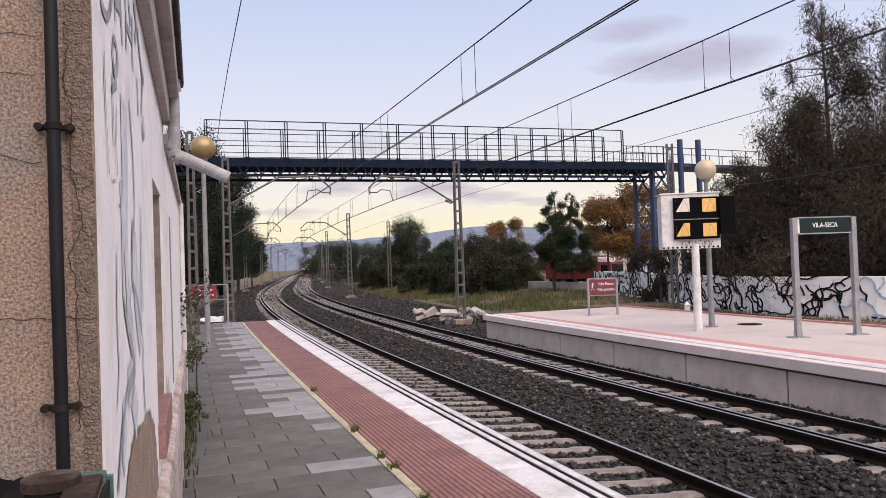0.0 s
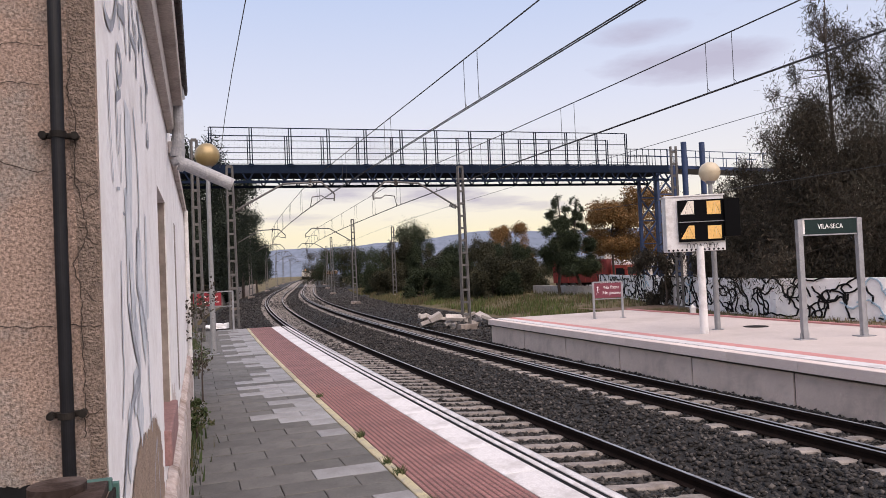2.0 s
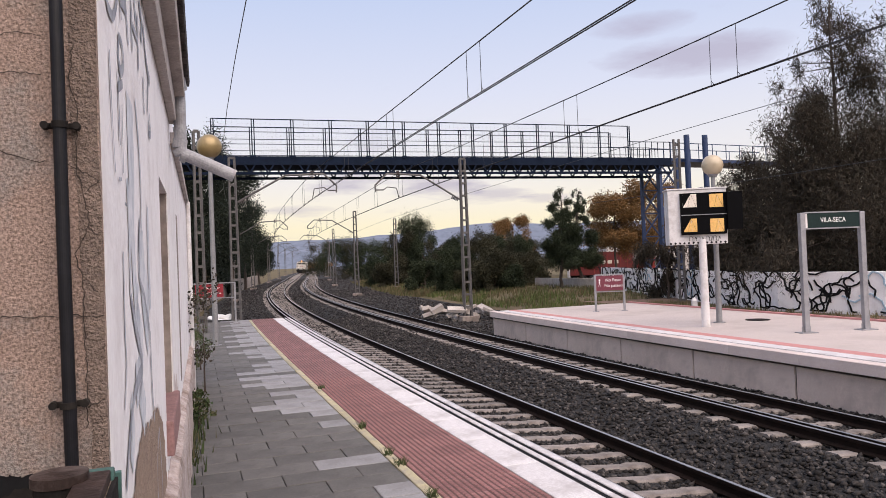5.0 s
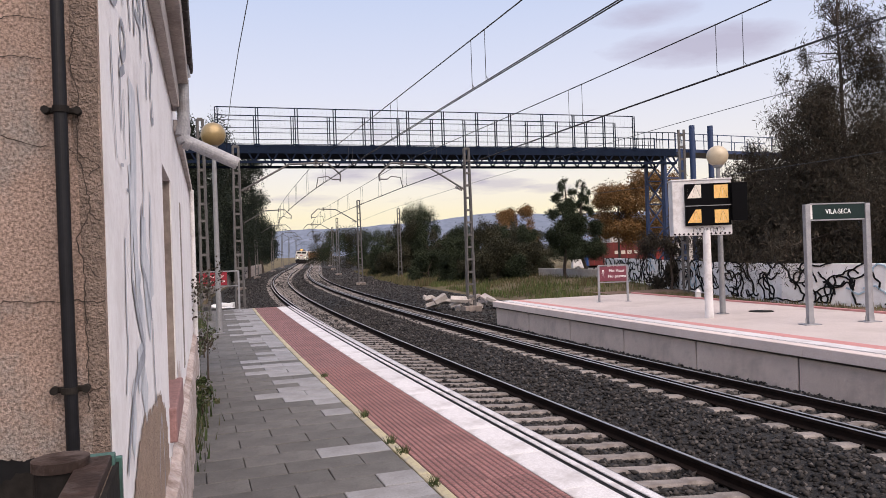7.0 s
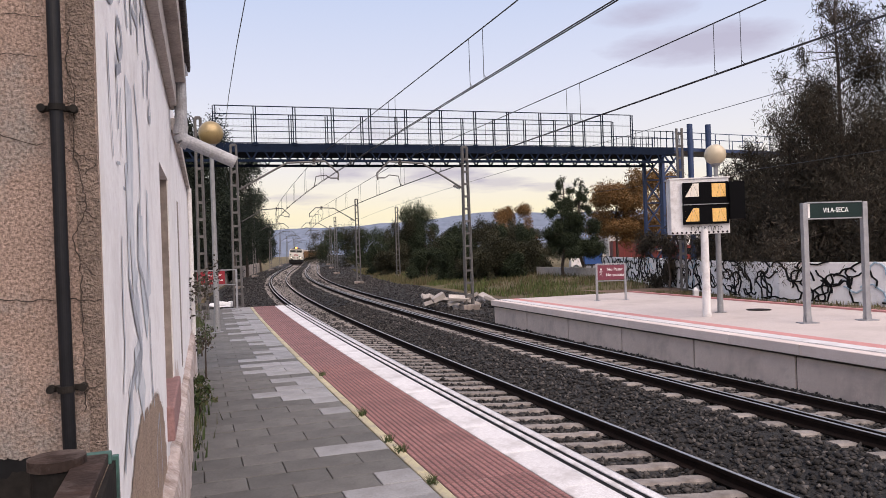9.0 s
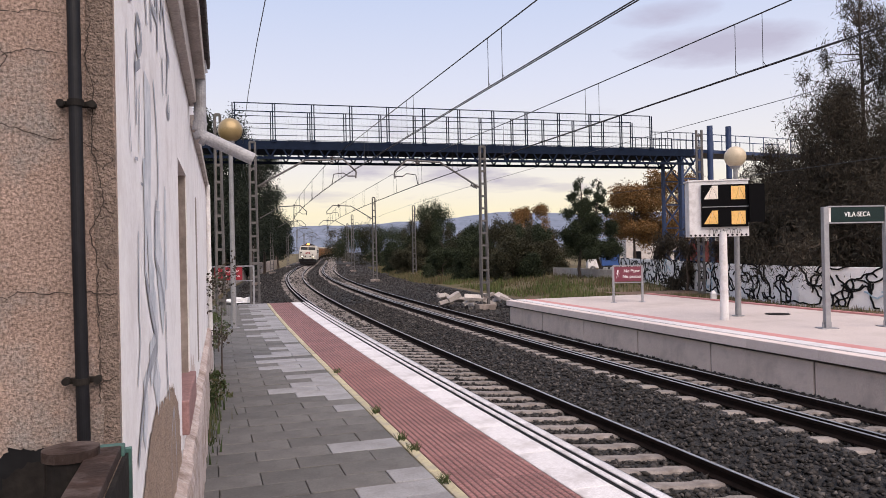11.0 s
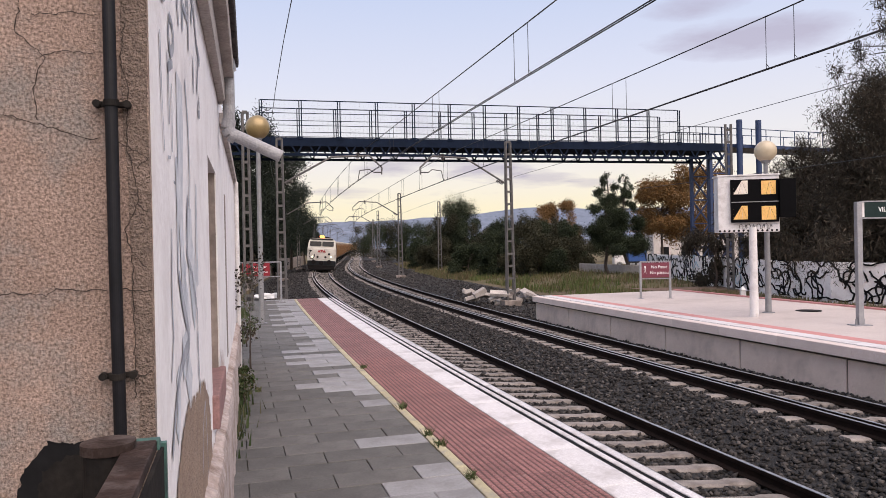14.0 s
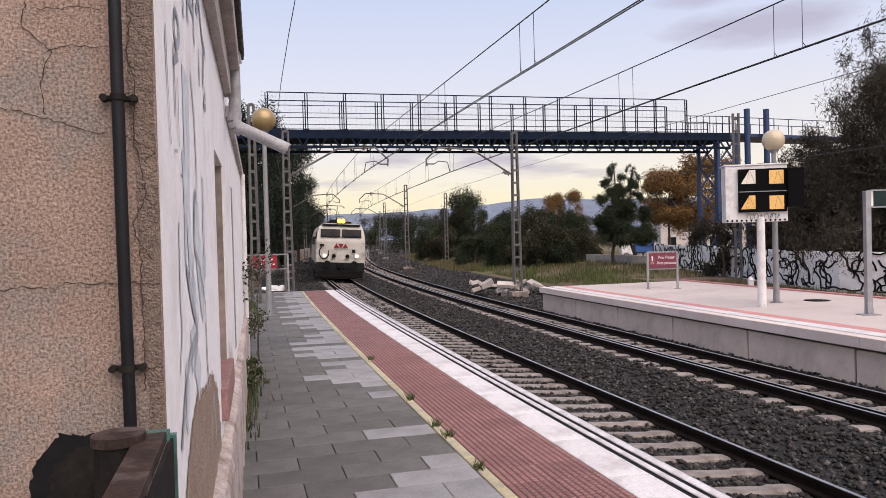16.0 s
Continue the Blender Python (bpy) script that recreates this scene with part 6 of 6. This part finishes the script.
# ================= vehicles and train =================
def build_lorry(name, paint, cabpaint, length, label, z=0.0):
    t = empty(name)
    tagged(t, label, "lorry")
    bm = bmesh.new()
    box(bm, (-length / 2 - 0.3, 0, 2.35), (length, 2.5, 2.7), bevel=0.04)
    bx = part("cargo_box", bm, paint, t)
    bm = bmesh.new()
    for k in range(9):
        box(bm, (-0.9 - k * (length - 1.2) / 8, -1.262, 2.35), (0.05, 0.02, 2.5))
    part("panel_ribs", bm, cabpaint, bx)
    bm = bmesh.new()
    for k in range(4):
        box(bm, (-2.2 - k * 0.75, -1.27, 2.5), (0.5, 0.015, 0.4))
    part("emblem", bm, M["tarp"], bx, "faded pale emblem bars")
    bm = bmesh.new()
    box(bm, (1.15, 0, 1.75), (2.1, 2.4, 2.4), bevel=0.12)
    cab = part("cab", bm, cabpaint, t)
    bm = bmesh.new()
    box(bm, (1.35, -1.205, 2.2), (1.1, 0.03, 0.75), bevel=0.01)
    box(bm, (2.205, 0, 2.25), (0.03, 2.1, 0.85), bevel=0.01)
    part("cab_window", bm, M["glass_dark"], cab)
    bm = bmesh.new()
    box(bm, (0.9, 0, 3.2), (1.4, 2.2, 0.6), bevel=0.15)
    part("roof_deflector", bm, M["white_metal"], cab)
    bm = bmesh.new()
    box(bm, (-length / 2 + 0.6, 0, 0.85), (length + 2.0, 1.0, 0.25))
    part("chassis", bm, M["loco_black"], t)
    for x in (1.3, -length + 1.2, -length + 2.4, -1.2):
        for y in (-1.05, 1.05):
            bm = bmesh.new()
            rod(bm, (x, y - 0.15, 0.5), (x, y + 0.15, 0.5), 0.5, seg=20)
            wl = part("wheel", bm, M["tyre"], t)
            bm = bmesh.new()
            rod(bm, (x, y - 0.16, 0.5), (x, y + 0.16, 0.5), 0.26, seg=14)
            part("rim", bm, M["galv"], wl)
    return t


red_lorry = build_lorry("red_lorry", M["truck_red"], M["truck_cab"], 7.4, "red articulated lorry driving along the road")
blue_lorry = build_lorry("blue_lorry", M["truck_blue"], M["white_metal"], 3.2, "blue and white lorry parked by the road")
blue_lorry.matrix_world = pose(18.3, 100.0, -0.62, 0, 0, 180) @ Matrix.Scale(0.74, 4)


def build_loco():
    """Front faces local +y; origin at rail height under the middle."""
    t = empty("locomotive")
    tagged(t, "white and grey electric locomotive with red emblem and lit headlamp", "locomotive")
    L = 17.3
    w = 1.62
    # body: cross-section swept, raked ends
    prof = [(-w, 1.05), (-w, 2.55), (-w + 0.06, 3.1), (-w + 0.22, 3.62), (-w + 0.5, 3.78), (w - 0.5, 3.78), (w - 0.22, 3.62), (w - 0.06, 3.1), (w, 2.55), (w, 1.05)]

    def front(z):
        return L / 2 - max(0.0, z - 2.45) * 0.28 - max(0.0, 1.6 - z) * 0.06

    bm = bmesh.new()
    rings = []
    for sgn in (-1, 1):
        rings.append([bm.verts.new((x, sgn * (front(z) - (0.06 if abs(x) > 1.4 else 0.0)), z)) for x, z in prof])
    k = len(prof)
    for j in range(k):
        bm.faces.new((rings[0][j], rings[0][(j + 1) % k], rings[1][(j + 1) % k], rings[1][j]))
    # ends split at the window line
    for r in rings:
        bm.faces.new((r[0], r[1], r[8], r[9]))
        bm.faces.new((r[1], r[2], r[7], r[8]))
        bm.faces.new((r[2], r[3], r[6], r[7]))
        bm.faces.new((r[3], r[4], r[5], r[6]))
    bmesh.ops.recalc_face_normals(bm, faces=bm.faces)
    bmesh.ops.bevel(bm, geom=list(bm.edges), offset=0.035, segments=2, affect="EDGES")
    body = part("body", bm, M["loco_white"], t)
    f = L / 2
    bm = bmesh.new()
    box(bm, (0, 0, 0.82), (3.2, L - 0.1, 0.72), bevel=0.06)
    part("lower_body", bm, M["loco_grey"], t, "dark grey lower body")
    bm = bmesh.new()
    box(bm, (0, f - 0.2, 0.42), (2.95, 0.6, 0.5), bevel=0.08)
    box(bm, (0, f - 0.05, 0.24), (2.3, 0.4, 0.22), Euler((radians(-18), 0, 0)).to_matrix(), bevel=0.03)
    part("snow_plough", bm, M["loco_black"], t)
    # windscreens on the raked face
    rk = math.atan(0.28)
    rot = Euler((rk, 0, 0)).to_matrix()
    for x in (-0.66, 0.66):
        bm = bmesh.new()
        box(bm, (x * 1.06, front(3.12) + 0.012, 3.12), (1.3, 0.04, 0.56), rot, bevel=0.03)
        part("windscreen", bm, M["glass_dark"], body, "dark windscreen")
        bm = bmesh.new()
        bar(bm, (x - 0.3, front(2.86) + 0.05, 2.88), (x + 0.1, front(3.2) + 0.05, 3.25), 0.02)
        part("wiper", bm, M["loco_black"], body)
    # brow and roof
    bm = bmesh.new()
    box(bm, (0, front(3.62) - 0.2, 3.66), (2.5, 0.5, 0.14), bevel=0.04)
    part("brow", bm, M["loco_grey"], body)
    bm = bmesh.new()
    box(bm, (0, 0, 3.86), (1.6, L - 4, 0.2), bevel=0.05)
    for y in (-4, -1, 2.5, 5):
        box(bm, (0.2, y, 4.0), (0.8, 0.9, 0.25), bevel=0.04)
    part("roof_gear", bm, M["loco_black"], t)
    # pantograph: folded arms and head
    bm = bmesh.new()
    y0 = -5.2
    for x in (-0.45, 0.45):
        rod(bm, (x, y0, 4.0), (x * 0.8, y0 - 1.1, 4.75), 0.03)
        rod(bm, (x * 0.8, y0 - 1.1, 4.75), (x * 0.9, y0 + 0.1, 5.55), 0.025)
    rod(bm, (-0.8, y0 + 0.1, 5.62), (0.8, y0 + 0.1, 5.62), 0.03)
    rod(bm, (-0.8, y0 + 0.1, 5.62), (-1.0, y0 + 0.1, 5.45), 0.025)
    rod(bm, (0.8, y0 + 0.1, 5.62), (1.0, y0 + 0.1, 5.45), 0.025)
    part("pantograph", bm, M["loco_black"], t)
    # top headlamp
    bm = bmesh.new()
    box(bm, (0, front(3.85) - 0.12, 3.92), (0.62, 0.3, 0.28), bevel=0.05)
    hs = part("headlamp_housing", bm, M["loco_grey"], t)
    for x in (-0.11, 0.11):
        bm = bmesh.new()
        yy = front(3.85) + 0.03
        rod(bm, (x, yy, 3.94), (x, yy + 0.05, 3.96), 0.17, seg=16)
        part("headlamp", bm, M["headlight"], hs, "bright warm headlamp")
    # lower lamps
    for x in (-1.06, 1.06):
        bm = bmesh.new()
        rod(bm, (x, f - 0.05, 1.62), (x, f + 0.06, 1.62), 0.15, seg=18)
        fr = part("lamp_ring", bm, M["white_metal"], body)
        bm = bmesh.new()
        rod(bm, (x, f + 0.05, 1.62), (x, f + 0.075, 1.62), 0.1, seg=16)
        part("marker_lamp", bm, M["taillamp"], fr, "lit round marker lamp")
    for x in (-0.45, 0.45):
        bm = bmesh.new()
        rod(bm, (x, f - 0.05, 1.6), (x, f + 0.05, 1.6), 0.13, seg=16)
        rod(bm, (x, f + 0.05, 1.6), (x, f + 0.09, 1.6), 0.08, seg=12)
        part("socket", bm, M["loco_black"], body, "round black cable socket")
    # horn / cable loop
    bm = bmesh.new()
    pts = [(1.25, f + 0.03, 2.25), (1.38, f + 0.12, 2.0), (1.42, f + 0.12, 1.7), (1.25, f + 0.12, 1.42), (0.98, f + 0.12, 1.4), (0.8, f + 0.1, 1.65), (0.8, f + 0.03, 1.95)]
    for a, b in zip(pts, pts[1:]):
        rod(bm, a, b, 0.035, seg=8)
    part("jumper_cable", bm, M["loco_black"], body, "black looped jumper cable")
    bm = bmesh.new()
    box(bm, (1.25, f + 0.02, 2.3), (0.3, 0.12, 0.16), bevel=0.02)
    box(bm, (-0.85, f + 0.02, 1.95), (0.24, 0.1, 0.22), bevel=0.02)
    part("socket_box", bm, M["loco_grey"], body)
    # emblem: three red triangles
    bm = bmesh.new()
    zc = 2.28
    for x, up in ((-0.3, 1), (0.0, -1), (0.3, 1)):
        s = 0.19
        v = [bm.verts.new((x - s, f + 0.012, zc - 0.15 * up)), bm.verts.new((x + s, f + 0.012, zc - 0.15 * up)), bm.verts.new((x, f + 0.012, zc + 0.17 * up))]
        bm.faces.new(v)
    g = bmesh.ops.extrude_face_region(bm, geom=list(bm.faces))
    bmesh.ops.translate(bm, vec=(0, 0.012, 0), verts=[q for q in g["geom"] if isinstance(q, bmesh.types.BMVert)])
    part("emblem", bm, M["loco_red"], body, "row of red triangles")
    # buffers and coupling
    for x in (-0.88, 0.88):
        bm = bmesh.new()
        rod(bm, (x, f - 0.1, 1.05), (x, f + 0.4, 1.05), 0.1, seg=14)
        rod(bm, (x, f + 0.38, 1.05), (x, f + 0.43, 1.05), 0.25, seg=20)
        part("buffer", bm, M["loco_black"], t)
    bm = bmesh.new()
    box(bm, (0, f + 0.05, 0.98), (0.5, 0.24, 0.36), bevel=0.03)
    box(bm, (0, f + 0.2, 0.8), (0.12, 0.12, 0.5))
    part("coupling", bm, M["loco_black"], t)
    # side doors, handrails, mirror
    for sx in (-1, 1):
        bm = bmesh.new()
        for yy in (f - 1.9, f - 1.2):
            rod(bm, (sx * 1.66, yy, 1.1), (sx * 1.66, yy, 2.7), 0.02, seg=6)
        part("handrail", bm, M["galv"], body)
        bm = bmesh.new()
        box(bm, (sx * 1.61, f - 1.0, 2.95), (0.05, 0.6, 0.5), bevel=0.01)
        part("side_window", bm, M["glass_dark"], body)
        bm = bmesh.new()
        for k in range(6):
            box(bm, (sx * 1.61, 5 - k * 2.0, 2.6), (0.04, 1.3, 0.6), bevel=0.01)
        part("side_grille", bm, M["loco_grey"], body)
    for yc in (-4.8, 4.8):
        bm = bmesh.new()
        box(bm, (0, yc, 0.62), (2.3, 4.2, 0.4), bevel=0.05)
        bg = part("bogie", bm, M["loco_black"], t)
        for yy in (yc - 1.4, yc, yc + 1.4):
            bm = bmesh.new()
            for x in (-0.84, 0.84):
                rod(bm, (x - 0.06, yy, 0.5), (x + 0.06, yy, 0.5), 0.5, seg=20)
            rod(bm, (-0.9, yy, 0.5), (0.9, yy, 0.5), 0.08)
            part("wheelset", bm, M["loco_black"], bg)
    return t


def build_wagon():
    t = empty("freight_wagon")
    tagged(t, "ochre freight wagon with a pale roof behind the locomotive", "wagon", "freight wagons")
    L = 14.4
    bm = bmesh.new()
    prof = [(-1.42, 1.1), (-1.5, 1.5), (-1.5, 3.0), (-1.3, 3.35), (1.3, 3.35), (1.5, 3.0), (1.5, 1.5), (1.42, 1.1)]
    rr = [[bm.verts.new((x, sg * L / 2, z)) for x, z in prof] for sg in (-1, 1)]
    for j in range(8):
        bm.faces.new((rr[0][j], rr[0][(j + 1) % 8], rr[1][(j + 1) % 8], rr[1][j]))
    bm.faces.new(rr[0][::-1])
    bm.faces.new(rr[1])
    bmesh.ops.recalc_face_normals(bm, faces=bm.faces)
    for k in range(12):
        for sx in (-1, 1):
            box(bm, (sx * 1.53, -L / 2 + 0.4 + k * (L - 0.8) / 11, 2.2), (0.07, 0.12, 1.7))
    body = part("body", bm, M["wagon"], t)
    bm = bmesh.new()
    box(bm, (0, 0, 3.5), (2.4, L - 0.2, 0.3), bevel=0.12)
    part("roof", bm, M["tarp"], t, "pale rounded roof")
    bm = bmesh.new()
    box(bm, (0, 0, 0.95), (2.4, L, 0.25))
    part("underframe", bm, M["loco_black"], t)
    for yc in (-5, 5):
        bm = bmesh.new()
        box(bm, (0, yc, 0.6), (2.2, 2.6, 0.3))
        for yy in (yc - 0.9, yc + 0.9):
            for x in (-0.84, 0.84):
                rod(bm, (x - 0.06, yy, 0.46), (x + 0.06, yy, 0.46), 0.46, seg=16)
        part("bogie", bm, M["loco_black"], t)
    return t


loco = build_loco()
wagon = build_wagon()
wagons = [wagon] + [copy_thing(wagon, Matrix()) for _ in range(13)]

pave_near()
strips_near()

# distance of the locomotive's front along the track, second by second
RUN_T = [0.0, 2.0, 4.0, 6.5, 9.0, 11.5, 12.5, 13.5, 14.5, 15.25, 16.0]
RUN_S = [345.0, 308.0, 271.0, 225.0, 179.0, 133.0, 114.5, 96.5, 78.5, 64.8, 51.0]


def run(thing, back, half):
    rows = []
    for i in range(33):
        t = i * 0.5
        s = float(np.interp(t, RUN_T, RUN_S)) + back
        a, b = Vector(at(s - half, 0, 0)), Vector(at(s + half, 0, 0))
        p = (a + b) / 2
        d = a - b
        rows.append((t, pose(p.x, p.y, p.z, 0, math.degrees(math.atan(CANT)) * -0.6, math.degrees(math.atan2(-d.x, d.y)))))
    walk(thing, rows)


def motions():
    run(loco, 8.65, 5.0)
    for k, w in enumerate(wagons):
        run(w, 17.3 + 1.2 + 7.2 + k * 15.6, 5.0)
    rows = []
    # rear end of the trailer and the heading as the lorry turns along the road
    for t, x, y, a in ((0.0, 14.2, 92.0, -50), (2.0, 14.3, 91.4, -41), (3.0, 14.4, 91.0, -34), (4.2, 14.75, 90.0, -25), (6.3, 16.6, 90.0, -11), (7.0, 17.1, 90.0, -8), (8.5, 19.3, 90.0, -4), (9.2, 20.5, 90.0, -2), (11.3, 28.0, 90.0, 0), (13.0, 38.0, 90.0, 0), (16.0, 58.0, 90.0, 0)):
        rows.append((t, pose(x + 7.7 * math.cos(radians(a)), y + 7.7 * math.sin(radians(a)), -0.62, 0, 0, a)))
    walk(red_lorry, rows)


motions()
